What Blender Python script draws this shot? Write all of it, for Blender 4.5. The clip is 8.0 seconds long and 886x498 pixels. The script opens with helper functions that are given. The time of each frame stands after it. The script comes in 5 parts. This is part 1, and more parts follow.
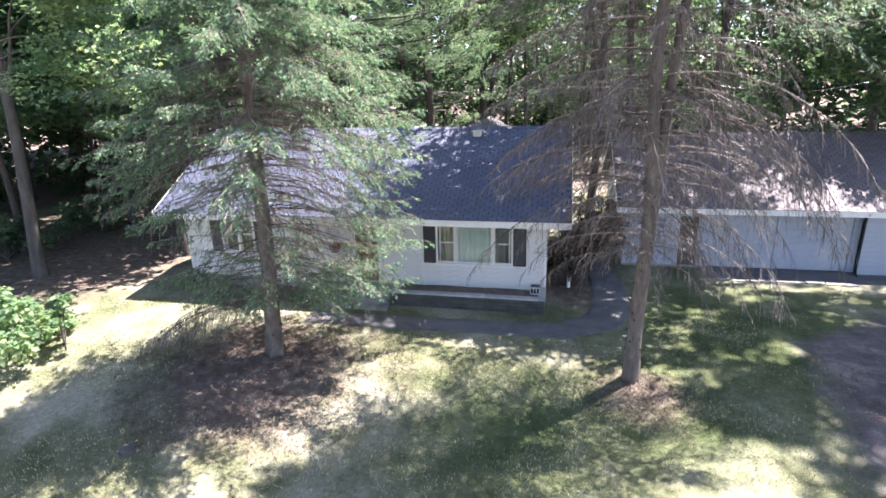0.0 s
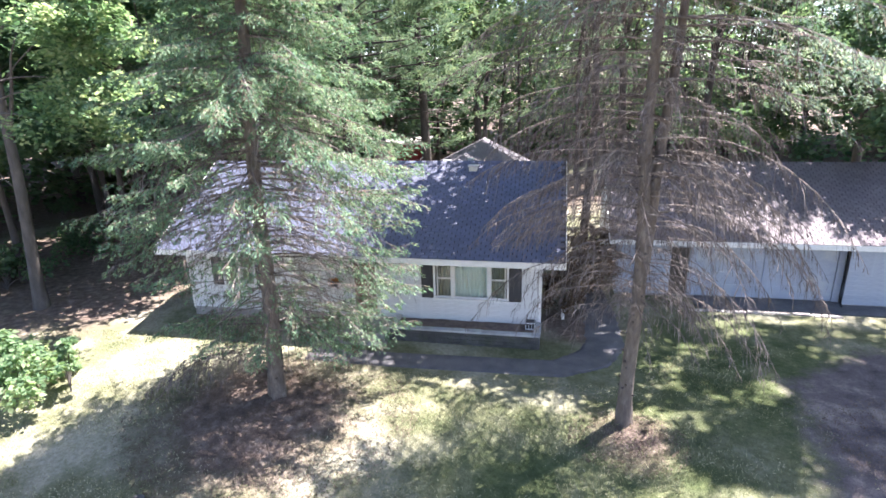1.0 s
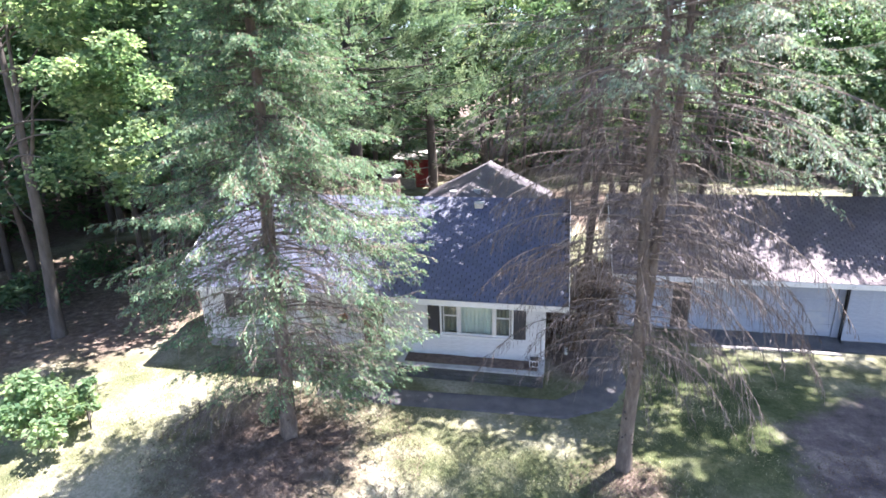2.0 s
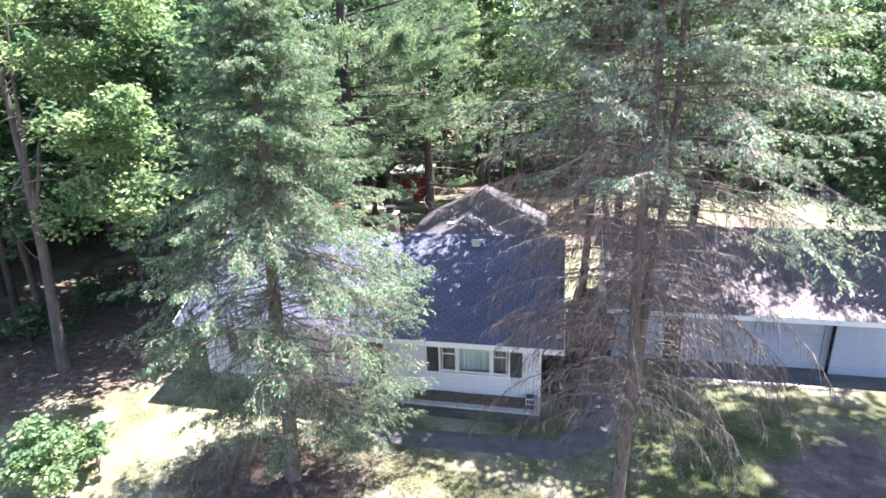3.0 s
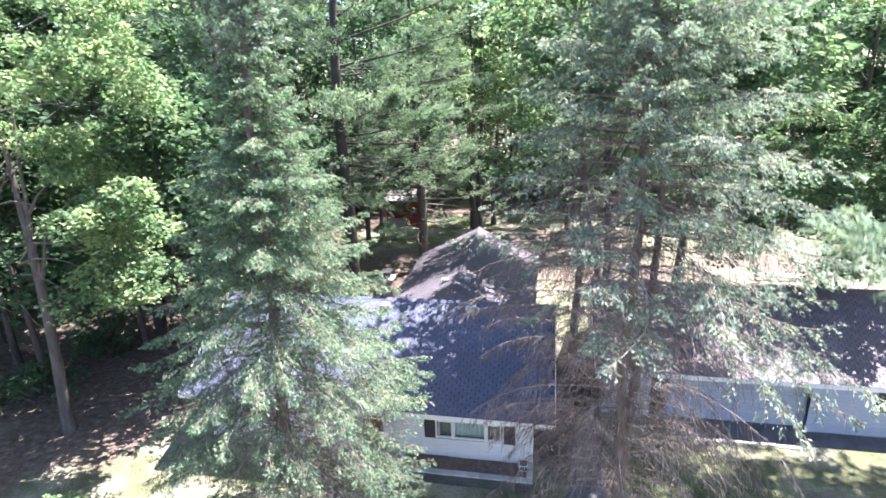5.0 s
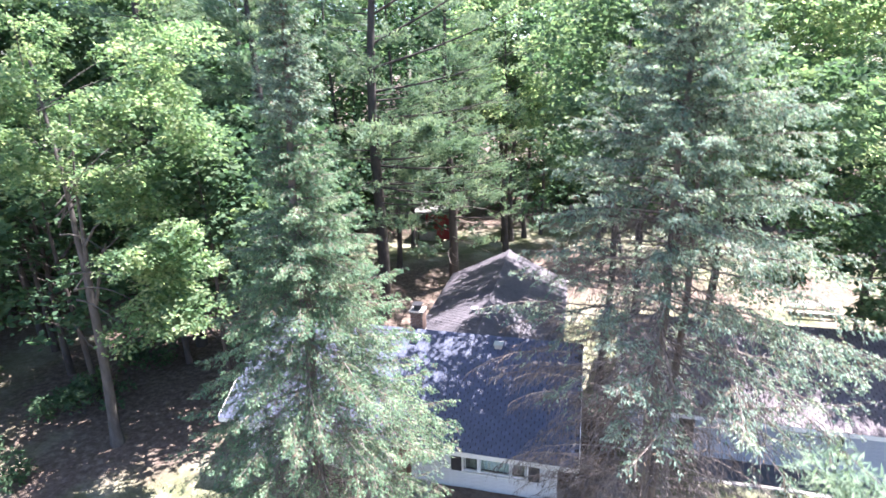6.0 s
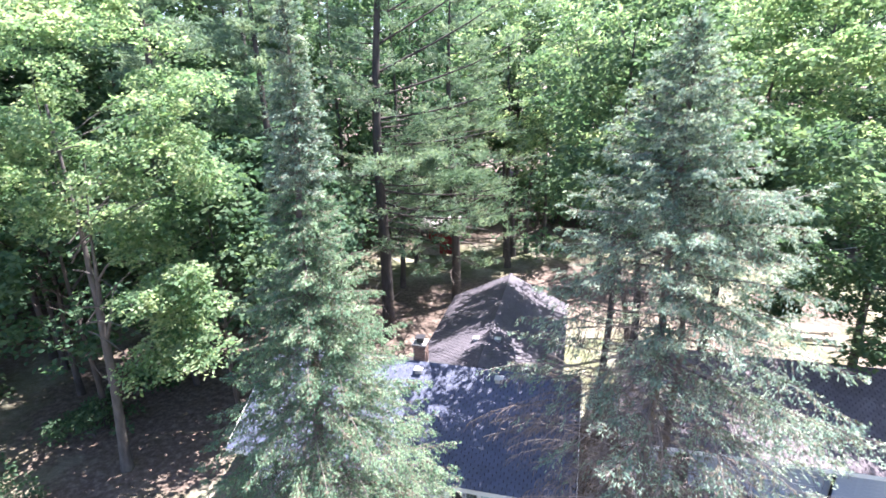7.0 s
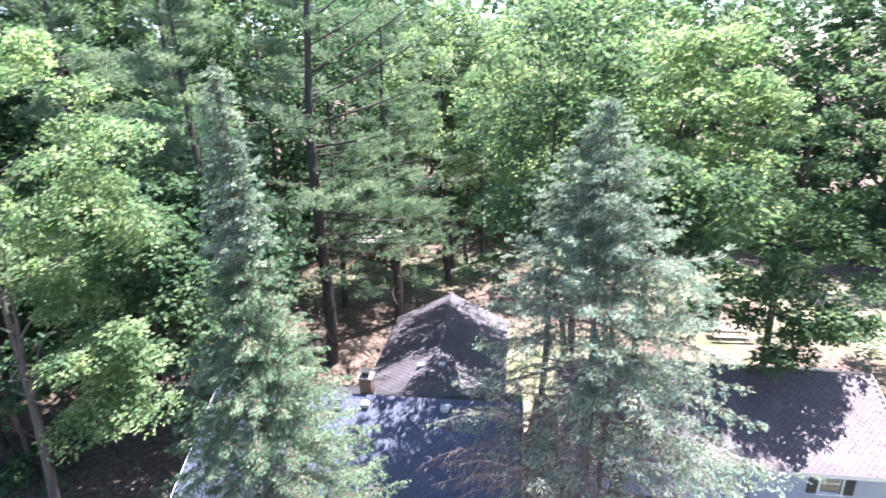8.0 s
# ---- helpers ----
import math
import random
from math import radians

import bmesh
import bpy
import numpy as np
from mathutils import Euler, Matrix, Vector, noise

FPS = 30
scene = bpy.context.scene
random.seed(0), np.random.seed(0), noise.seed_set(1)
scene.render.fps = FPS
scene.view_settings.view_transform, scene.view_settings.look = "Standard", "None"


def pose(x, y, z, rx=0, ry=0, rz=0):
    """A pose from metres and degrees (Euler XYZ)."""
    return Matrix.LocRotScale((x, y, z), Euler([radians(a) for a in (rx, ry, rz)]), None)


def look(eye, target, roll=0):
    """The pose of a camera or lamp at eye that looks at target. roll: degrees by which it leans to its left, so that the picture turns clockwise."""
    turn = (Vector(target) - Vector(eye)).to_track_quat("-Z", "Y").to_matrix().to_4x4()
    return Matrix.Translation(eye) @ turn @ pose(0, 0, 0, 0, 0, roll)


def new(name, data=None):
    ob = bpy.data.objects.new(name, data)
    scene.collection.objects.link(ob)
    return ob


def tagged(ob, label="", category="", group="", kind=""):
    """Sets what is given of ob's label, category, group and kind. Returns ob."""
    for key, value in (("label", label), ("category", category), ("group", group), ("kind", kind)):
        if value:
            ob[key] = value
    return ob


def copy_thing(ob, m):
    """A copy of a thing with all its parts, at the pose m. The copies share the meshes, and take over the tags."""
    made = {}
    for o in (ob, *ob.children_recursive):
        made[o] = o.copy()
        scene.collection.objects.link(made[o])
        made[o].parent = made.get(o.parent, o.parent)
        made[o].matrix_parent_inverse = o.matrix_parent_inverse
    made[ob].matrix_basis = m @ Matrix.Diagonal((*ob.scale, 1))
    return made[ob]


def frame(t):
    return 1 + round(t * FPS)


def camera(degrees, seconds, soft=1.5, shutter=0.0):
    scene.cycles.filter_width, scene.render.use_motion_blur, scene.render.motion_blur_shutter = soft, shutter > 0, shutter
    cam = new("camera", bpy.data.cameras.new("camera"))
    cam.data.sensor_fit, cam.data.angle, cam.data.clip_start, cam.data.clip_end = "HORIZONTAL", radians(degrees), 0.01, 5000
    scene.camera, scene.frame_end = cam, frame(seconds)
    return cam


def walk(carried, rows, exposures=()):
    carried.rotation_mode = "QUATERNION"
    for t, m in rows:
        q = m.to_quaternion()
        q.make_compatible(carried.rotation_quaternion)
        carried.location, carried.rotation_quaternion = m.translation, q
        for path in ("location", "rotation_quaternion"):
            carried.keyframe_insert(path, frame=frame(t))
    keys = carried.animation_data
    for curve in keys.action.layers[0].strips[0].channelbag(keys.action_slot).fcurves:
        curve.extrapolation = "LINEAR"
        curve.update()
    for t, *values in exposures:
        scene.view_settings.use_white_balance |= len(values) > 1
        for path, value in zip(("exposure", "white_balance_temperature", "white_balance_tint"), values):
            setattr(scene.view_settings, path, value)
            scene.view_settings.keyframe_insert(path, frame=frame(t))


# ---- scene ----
cam = camera(79.3, 8.0, soft=1.6, shutter=0.5)
METRES, EYE, TILT, LEAN, TURN = 13.0, 7.2, -17.0, 1.5, 12.0
ROWS = [
    (0.0, 0.0, 0.0, 0.0, 0.0, 0.0, -0.0),
    (0.5, -0.0063, -0.0155, 0.049, -0.46, -0.1, 0.19),
    (1.0, -0.0091, -0.0323, 0.1014, -0.66, -0.17, 0.26),
    (1.5, -0.0092, -0.0508, 0.1532, 0.01, -0.21, 0.01),
    (3.0, -0.017, -0.1099, 0.3314, -0.46, -0.45, 0.24),
    (3.5, -0.0199, -0.1239, 0.3858, -0.87, -0.56, 0.43),
    (4.0, -0.0234, -0.138, 0.4415, -1.82, -0.65, 0.79),
    (4.5, -0.0267, -0.1534, 0.4975, -2.09, -0.7, 0.89),
    (6.0, -0.0326, -0.2101, 0.6978, 1.78, -1.43, -0.59),
    (6.5, -0.0316, -0.2301, 0.762, 2.71, -1.53, -1.03),
    (7.0, -0.0319, -0.2514, 0.8281, 2.1, -1.6, -0.95),
    (7.5, -0.0324, -0.2703, 0.8889, -0.4, -1.66, -0.07),
    (8.0, -0.0313, -0.2906, 0.9553, -4.31, -1.84, 1.32),
]
walk(cam, [(t, pose(0, 0, EYE, TILT, LEAN, TURN) @ pose(METRES * x, METRES * y, METRES * z, 90 + pitch, roll, yaw)) for t, x, y, z, yaw, pitch, roll in ROWS],
     exposures=[(0.0, 2.82, 6250, 21.5), (1.2, 2.97, 6200, 22), (4.0, 2.99, 6100, 22.5), (6.0, 2.97, 6000, 22.5), (8.0, 2.82, 5970, 22.5)])

# ---- light ----
SUN_EL, SUN_AZ = radians(65.5), radians(48.5)
world = bpy.data.worlds.new("sky")
scene.world = world
world.use_nodes = True
wn = world.node_tree.nodes
sky = wn.new("ShaderNodeTexSky")
sky.sky_type = "NISHITA"
sky.sun_disc = False
sky.sun_elevation, sky.sun_rotation = SUN_EL, SUN_AZ
wn["Background"].inputs["Strength"].default_value = 0.07
world.node_tree.links.new(sky.outputs[0], wn["Background"].inputs["Color"])
sun = new("sun", bpy.data.lights.new("sun", "SUN"))
sun.data.energy, sun.data.angle, sun.data.color = 5.0, radians(0.5), (1.0, 0.95, 0.86)
toward = Vector((math.sin(SUN_AZ) * math.cos(SUN_EL), math.cos(SUN_AZ) * math.cos(SUN_EL), math.sin(SUN_EL)))
sun.matrix_world = look(toward * 60, (0, 0, 0))


# ---- materials ----
def ramp(nodes, links, fac, stops):
    r = nodes.new("ShaderNodeValToRGB")
    while len(r.color_ramp.elements) < len(stops):
        r.color_ramp.elements.new(0.5)
    for e, (p, c) in zip(r.color_ramp.elements, stops):
        e.position, e.color = p, (*c, 1)
    links.new(fac, r.inputs[0])
    return r.outputs[0]


def noise_out(nodes, links, scale, detail=4, rough=0.6, stretch=None, coords="Object"):
    tc = nodes.new("ShaderNodeTexCoord")
    src = tc.outputs[coords]
    if stretch:
        mp = nodes.new("ShaderNodeMapping")
        mp.inputs["Scale"].default_value = stretch
        links.new(src, mp.inputs[0])
        src = mp.outputs[0]
    n = nodes.new("ShaderNodeTexNoise")
    n.inputs["Scale"].default_value, n.inputs["Detail"].default_value, n.inputs["Roughness"].default_value = scale, detail, rough
    links.new(src, n.inputs["Vector"])
    return n.outputs["Fac"]


def mix(nodes, links, fac, a, b, kind="MIX"):
    m = nodes.new("ShaderNodeMix")
    m.data_type, m.blend_type = "RGBA", kind
    for sock, v in ((m.inputs[0], fac), (m.inputs[6], a), (m.inputs[7], b)):
        if isinstance(v, (int, float)):
            sock.default_value = v
        elif isinstance(v, tuple):
            sock.default_value = (*v, 1)
        else:
            links.new(v, sock)
    return m.outputs[2]


def surface(name, stops, scale=4.0, rough=0.8, bump=0.3, fine=40.0, stretch=None, metal=0.0, vary=None, spread=0.25, dirt=None):
    """A surface with colour on two scales, fine relief and, with vary 'object' or 'island', a shade of its own for each piece."""
    mat = bpy.data.materials.new(name)
    mat.use_nodes = True
    nd, lk = mat.node_tree.nodes, mat.node_tree.links
    bsdf = nd["Principled BSDF"]
    col = ramp(nd, lk, noise_out(nd, lk, scale, stretch=stretch), stops)
    f = noise_out(nd, lk, fine, 3, stretch=stretch)
    col = mix(nd, lk, 0.35, col, ramp(nd, lk, f, [(0.3, (0.45, 0.45, 0.45)), (0.7, (1.0, 1.0, 1.0))]), "MULTIPLY")
    if vary:
        if vary == "object":
            v = nd.new("ShaderNodeObjectInfo").outputs["Random"]
        else:
            v = nd.new("ShaderNodeNewGeometry").outputs["Random Per Island"]
        col = mix(nd, lk, 1.0, col, ramp(nd, lk, v, [(0.0, (1 - spread,) * 3), (1.0, (1.0, 1.0, 1.0))]), "MULTIPLY")
    if dirt:
        d = noise_out(nd, lk, dirt[1], 6, 0.7)
        col = mix(nd, lk, ramp(nd, lk, d, [(0.52, (0, 0, 0)), (0.7, (0.75, 0.75, 0.75))]), col, dirt[0])
    lk.new(col, bsdf.inputs["Base Color"])
    bsdf.inputs["Roughness"].default_value = rough
    bsdf.inputs["Metallic"].default_value = metal
    if bump:
        b = nd.new("ShaderNodeBump")
        b.inputs["Strength"].default_value, b.inputs["Distance"].default_value = bump, 0.02
        lk.new(f, b.inputs["Height"])
        lk.new(b.outputs[0], bsdf.inputs["Normal"])
    return mat


def foliage(name, stops, through_light=0.35, rough=0.75, clump=0.6, spec=0.15):
    """Leaves or needles: a shade for each leaf and for each clump, with some light passing through."""
    mat = bpy.data.materials.new(name)
    mat.use_nodes = True
    nd, lk = mat.node_tree.nodes, mat.node_tree.links
    bsdf = nd["Principled BSDF"]
    isl = nd.new("ShaderNodeNewGeometry").outputs["Random Per Island"]
    big = noise_out(nd, lk, clump, 2)
    a = nd.new("ShaderNodeMath")
    a.operation = "MULTIPLY_ADD"
    lk.new(isl, a.inputs[0])
    a.inputs[1].default_value = 0.34
    lk.new(big, a.inputs[2])
    s = nd.new("ShaderNodeMath")
    s.operation = "SUBTRACT"
    lk.new(a.outputs[0], s.inputs[0])
    s.inputs[1].default_value = 0.17
    col = ramp(nd, lk, s.outputs[0], stops)
    lk.new(col, bsdf.inputs["Base Color"])
    bsdf.inputs["Roughness"].default_value = rough
    bsdf.inputs["Specular IOR Level"].default_value = spec
    tr = nd.new("ShaderNodeBsdfTranslucent")
    lk.new(mix(nd, lk, 1.0, col, (1.3, 1.35, 0.95), "MULTIPLY"), tr.inputs["Color"])
    mx = nd.new("ShaderNodeMixShader")
    mx.inputs[0].default_value = through_light
    lk.new(bsdf.outputs[0], mx.inputs[1])
    lk.new(tr.outputs[0], mx.inputs[2])
    lk.new(mx.outputs[0], nd["Material Output"].inputs["Surface"])
    return mat


M_NEEDLE = foliage("spruce_needles", [(0.2, (0.036, 0.084, 0.052)), (0.5, (0.112, 0.188, 0.120)), (0.8, (0.285, 0.370, 0.235))], 0.38, clump=1.6)
M_NEEDLE_BLUE = foliage("blue_spruce_needles", [(0.2, (0.058, 0.108, 0.088)), (0.5, (0.158, 0.228, 0.184)), (0.78, (0.390, 0.455, 0.352))], 0.38, clump=1.6)
M_NEEDLE_OLD = foliage("old_needles", [(0.2, (0.068, 0.047, 0.033)), (0.5, (0.116, 0.089, 0.065)), (0.85, (0.164, 0.136, 0.098))], 0.15)
M_PINE = foliage("pine_needles", [(0.2, (0.064, 0.117, 0.082)), (0.5, (0.128, 0.191, 0.132)), (0.85, (0.259, 0.308, 0.203))], 0.4)
M_LEAF_YELLOW = foliage("sunny_maple_leaves", [(0.2, (0.066, 0.132, 0.072)), (0.5, (0.165, 0.250, 0.140)), (0.8, (0.390, 0.430, 0.260))], 0.6, clump=0.9)
M_LEAF = foliage("green_leaves", [(0.2, (0.043, 0.085, 0.049)), (0.5, (0.086, 0.146, 0.085)), (0.8, (0.170, 0.224, 0.124))], 0.55)
M_LEAF_DARK = foliage("dark_leaves", [(0.2, (0.034, 0.073, 0.045)), (0.5, (0.063, 0.121, 0.071)), (0.8, (0.118, 0.177, 0.098))], 0.45)
M_BARK = surface("spruce_bark", [(0.3, (0.082, 0.064, 0.053)), (0.6, (0.155, 0.129, 0.108)), (0.8, (0.285, 0.250, 0.215))], 7, 0.9, 0.8, 30, (1, 1, 0.35))
M_BARK_GREY = surface("maple_bark", [(0.3, (0.052, 0.046, 0.042)), (0.6, (0.100, 0.089, 0.080)), (0.85, (0.165, 0.150, 0.138))], 5, 0.9, 0.7, 25, (1, 1, 0.25))
M_BARK_DARK = surface("pine_bark", [(0.3, (0.038, 0.032, 0.028)), (0.7, (0.083, 0.068, 0.060))], 5, 0.9, 0.7, 25, (1, 1, 0.3))
M_DEAD = surface("dead_twigs", [(0.3, (0.130, 0.100, 0.088)), (0.55, (0.240, 0.200, 0.180)), (0.8, (0.420, 0.375, 0.345))], 1.5, 0.85, 0, 20, vary="island", spread=0.8)
M_SIDING = surface("white_siding", [(0.3, (0.567, 0.575, 0.581)), (0.7, (0.648, 0.648, 0.639))], 1.2, 0.55, 0.08, 30, vary="object", spread=0.05, dirt=((0.58, 0.56, 0.50), 0.8))
# garage white, with the shade it stands in put into the colour as blue-grey
M_GARAGE = surface("shade_tinted_white_paint", [(0.3, (0.285, 0.318, 0.378)), (0.7, (0.355, 0.388, 0.450))], 1.4, 0.55, 0.08, 30, vary="object", spread=0.05, dirt=((0.40, 0.40, 0.39), 0.8))
M_WHITE = surface("white_paint", [(0.3, (0.68, 0.67, 0.64)), (0.7, (0.80, 0.79, 0.76))], 2.0, 0.5, 0.1, 30)
M_ROOF = surface("blue_grey_shingle", [(0.3, (0.046, 0.058, 0.104)), (0.7, (0.078, 0.092, 0.150))], 0.7, 0.6, 0.5, 160, vary="object", spread=0.25)
M_ROOF_J = surface("blue_grey_shingles", [(0.3, (0.046, 0.058, 0.104)), (0.7, (0.078, 0.092, 0.150))], 0.7, 0.6, 0.5, 160, vary="island", spread=0.25)
M_ROOF_BR = surface("mauve_brown_shingles", [(0.3, (0.108, 0.090, 0.100)), (0.7, (0.172, 0.146, 0.160))], 0.7, 0.75, 0.5, 160, vary="island", spread=0.22)
M_ROOF_WING = surface("weathered_brown_shingles", [(0.3, (0.062, 0.056, 0.068)), (0.7, (0.108, 0.096, 0.110))], 0.7, 0.75, 0.5, 160, vary="island", spread=0.25)
M_FELT = surface("roof_felt", [(0.3, (0.015, 0.015, 0.02)), (0.7, (0.03, 0.03, 0.035))], 2, 0.95, 0.3, 60)
M_BLACK = surface("black_shutter", [(0.3, (0.012, 0.012, 0.016)), (0.7, (0.025, 0.025, 0.03))], 3, 0.5, 0.1, 40)
M_CONC = surface("weathered_concrete", [(0.3, (0.176, 0.168, 0.160)), (0.7, (0.304, 0.288, 0.272))], 2.2, 0.9, 0.5, 45, dirt=((0.096, 0.088, 0.072), 1.5))
M_BLOCK = surface("mossy_dark_block", [(0.3, (0.055, 0.055, 0.053)), (0.7, (0.105, 0.102, 0.098))], 2.5, 0.95, 0.6, 45, vary="object", spread=0.3, dirt=((0.06, 0.07, 0.04), 1.5))
M_CAP = surface("pale_stone_cap", [(0.3, (0.336, 0.336, 0.336)), (0.7, (0.480, 0.480, 0.464))], 3, 0.85, 0.4, 50, vary="object", spread=0.2)
M_SOIL = surface("planter_soil", [(0.3, (0.100, 0.070, 0.060)), (0.7, (0.220, 0.160, 0.130))], 6, 0.95, 1.0, 40)
M_ASPHALT = surface("worn_asphalt_path", [(0.3, (0.056, 0.056, 0.062)), (0.7, (0.119, 0.116, 0.119))], 1.5, 0.9, 0.6, 60)
M_RED = surface("red_paint", [(0.3, (0.180, 0.012, 0.012)), (0.7, (0.252, 0.024, 0.021))], 3, 0.7, 0.2, 30)
M_WOOD = surface("grey_wood", [(0.3, (0.20, 0.17, 0.14)), (0.7, (0.33, 0.30, 0.26))], 4, 0.85, 0.4, 30)
M_BRICK = surface("chimney_brick", [(0.3, (0.168, 0.101, 0.080)), (0.7, (0.240, 0.158, 0.128))], 6, 0.9, 0.5, 60, vary="object", spread=0.35)
M_MORTAR = surface("mortar", [(0.3, (0.34, 0.32, 0.30)), (0.7, (0.45, 0.43, 0.40))], 6, 0.95, 0.4, 60)
M_METAL = surface("grey_metal", [(0.3, (0.45, 0.46, 0.48)), (0.7, (0.58, 0.59, 0.60))], 6, 0.45, 0.1, 40, metal=0.7)
M_CURTAIN = surface("pale_green_curtain", [(0.3, (0.50, 0.60, 0.55)), (0.7, (0.66, 0.74, 0.68))], 1.5, 0.9, 0.2, 20)
M_BLIND = surface("olive_grey_drape", [(0.3, (0.20, 0.21, 0.17)), (0.7, (0.32, 0.32, 0.26))], 1.5, 0.9, 0.2, 20)
M_ROOM = surface("dim_room_wall", [(0.3, (0.30, 0.28, 0.25)), (0.7, (0.36, 0.34, 0.30))], 2, 0.9, 0.1, 20)


def glass_mat():
    mat = bpy.data.materials.new("window_glass")
    mat.use_nodes = True
    b = mat.node_tree.nodes["Principled BSDF"]
    b.inputs["Transmission Weight"].default_value = 1.0
    b.inputs["Roughness"].default_value = 0.02
    b.inputs["IOR"].default_value = 1.5
    b.inputs["Base Color"].default_value = (0.93, 0.97, 0.95, 1)
    return mat


M_GLASS = glass_mat()


def ground_mat(name="lawn_and_forest_floor", drive=False):
    """Thin summer lawn, bare litter under the trees, its colour also painting the shade between the buildings, forest
    floor beyond the yard; with drive, worn gravel along the drive's middle.
    """
    mat = bpy.data.materials.new(name)
    mat.use_nodes = True
    nd, lk = mat.node_tree.nodes, mat.node_tree.links
    bsdf = nd["Principled BSDF"]
    grass = ramp(nd, lk, noise_out(nd, lk, 0.35, 5, 0.65), [(0.30, (0.068, 0.086, 0.040)), (0.46, (0.165, 0.164, 0.100)), (0.60, (0.325, 0.303, 0.238))])
    fine = noise_out(nd, lk, 9, 7, 0.82)
    grass = mix(nd, lk, 0.9, grass, ramp(nd, lk, fine, [(0.3, (0.30, 0.36, 0.24)), (0.65, (1, 1, 1))]), "MULTIPLY")
    litter = ramp(nd, lk, noise_out(nd, lk, 3.0, 6, 0.7), [(0.3, (0.062, 0.047, 0.038)), (0.52, (0.145, 0.110, 0.090)), (0.72, (0.27, 0.22, 0.185))])
    litter = mix(nd, lk, 0.6, litter, ramp(nd, lk, fine, [(0.3, (0.4, 0.4, 0.4)), (0.65, (1, 1, 1))]), "MULTIPLY")
    pos = nd.new("ShaderNodeNewGeometry").outputs["Position"]
    edge = noise_out(nd, lk, 0.6, 4, 0.7)

    def disc(cx, cy, r, soft):
        d = nd.new("ShaderNodeVectorMath")
        d.operation = "DISTANCE"
        lk.new(pos, d.inputs[0])
        d.inputs[1].default_value = (cx, cy, 0)
        w = nd.new("ShaderNodeMath")
        w.operation = "MULTIPLY_ADD"
        lk.new(edge, w.inputs[0])
        w.inputs[1].default_value = soft * 2.5
        lk.new(d.outputs["Value"], w.inputs[2])
        m = nd.new("ShaderNodeMapRange")
        lk.new(w.outputs[0], m.inputs[0])
        m.inputs[1].default_value, m.inputs[2].default_value = r + soft * 0.6, r + soft * 2.0
        m.inputs[3].default_value, m.inputs[4].default_value = 1.0, 0.0
        return m.outputs[0]

    lush = ramp(nd, lk, noise_out(nd, lk, 0.8, 5, 0.7), [(0.30, (0.040, 0.060, 0.024)), (0.5, (0.092, 0.110, 0.050)), (0.7, (0.190, 0.190, 0.110))])
    lush = mix(nd, lk, 0.9, lush, ramp(nd, lk, fine, [(0.3, (0.32, 0.38, 0.28)), (0.65, (1, 1, 1))]), "MULTIPLY")
    col = grass
    for cx, cy, r, soft in LUSH:
        col = mix(nd, lk, disc(cx, cy, r, soft), col, lush)
    for cx, cy, r, soft in LITTER_AND_SHADE:
        col = mix(nd, lk, disc(cx, cy, r, soft), col, litter)
    inv = nd.new("ShaderNodeMath")
    inv.operation = "SUBTRACT"
    inv.inputs[0].default_value = 1.0
    lk.new(disc(*YARD), inv.inputs[1])
    col = mix(nd, lk, inv.outputs[0], col, litter)
    if drive:
        stone = ramp(nd, lk, noise_out(nd, lk, 0.9, 6, 0.7), [(0.35, (0.075, 0.064, 0.068)), (0.52, (0.150, 0.127, 0.125)), (0.66, (0.28, 0.235, 0.215))])
        stone = mix(nd, lk, 0.7, stone, ramp(nd, lk, noise_out(nd, lk, 30, 4, 0.7), [(0.3, (0.4, 0.4, 0.42)), (0.65, (1, 1, 1))]), "MULTIPLY")
        along = nd.new("ShaderNodeVectorMath")
        along.operation = "DOT_PRODUCT"
        lk.new(pos, along.inputs[0])
        along.inputs[1].default_value = (1.0, -0.15, 0.0)
        away = nd.new("ShaderNodeMath")
        away.operation = "SUBTRACT"
        lk.new(along.outputs["Value"], away.inputs[0])
        away.inputs[1].default_value = 7.6
        size = nd.new("ShaderNodeMath")
        size.operation = "ABSOLUTE"
        lk.new(away.outputs[0], size.inputs[0])
        rough_edge = nd.new("ShaderNodeMath")
        rough_edge.operation = "MULTIPLY_ADD"
        lk.new(noise_out(nd, lk, 1.3, 6, 0.75), rough_edge.inputs[0])
        rough_edge.inputs[1].default_value = 3.2
        far_end = nd.new("ShaderNodeSeparateXYZ")
        lk.new(pos, far_end.inputs[0])
        ends = nd.new("ShaderNodeMapRange")
        lk.new(far_end.outputs["Y"], ends.inputs[0])
        ends.inputs[1].default_value, ends.inputs[2].default_value, ends.inputs[3].default_value, ends.inputs[4].default_value = 15.5, 18.5, 0.0, 4.0
        total = nd.new("ShaderNodeMath")
        total.operation = "ADD"
        lk.new(size.outputs[0], total.inputs[0])
        lk.new(ends.outputs[0], total.inputs[1])
        lk.new(total.outputs[0], rough_edge.inputs[2])
        m = nd.new("ShaderNodeMapRange")
        lk.new(rough_edge.outputs[0], m.inputs[0])
        m.inputs[1].default_value, m.inputs[2].default_value, m.inputs[3].default_value, m.inputs[4].default_value = 4.1, 5.1, 1.0, 0.0
        col = mix(nd, lk, m.outputs[0], col, stone)
    lk.new(col, bsdf.inputs["Base Color"])
    bsdf.inputs["Roughness"].default_value = 0.95
    bsdf.inputs["Specular IOR Level"].default_value = 0.15
    b = nd.new("ShaderNodeBump")
    b.inputs["Strength"].default_value, b.inputs["Distance"].default_value = 0.9, 0.06
    lk.new(fine, b.inputs["Height"])
    lk.new(b.outputs[0], bsdf.inputs["Normal"])
    return mat


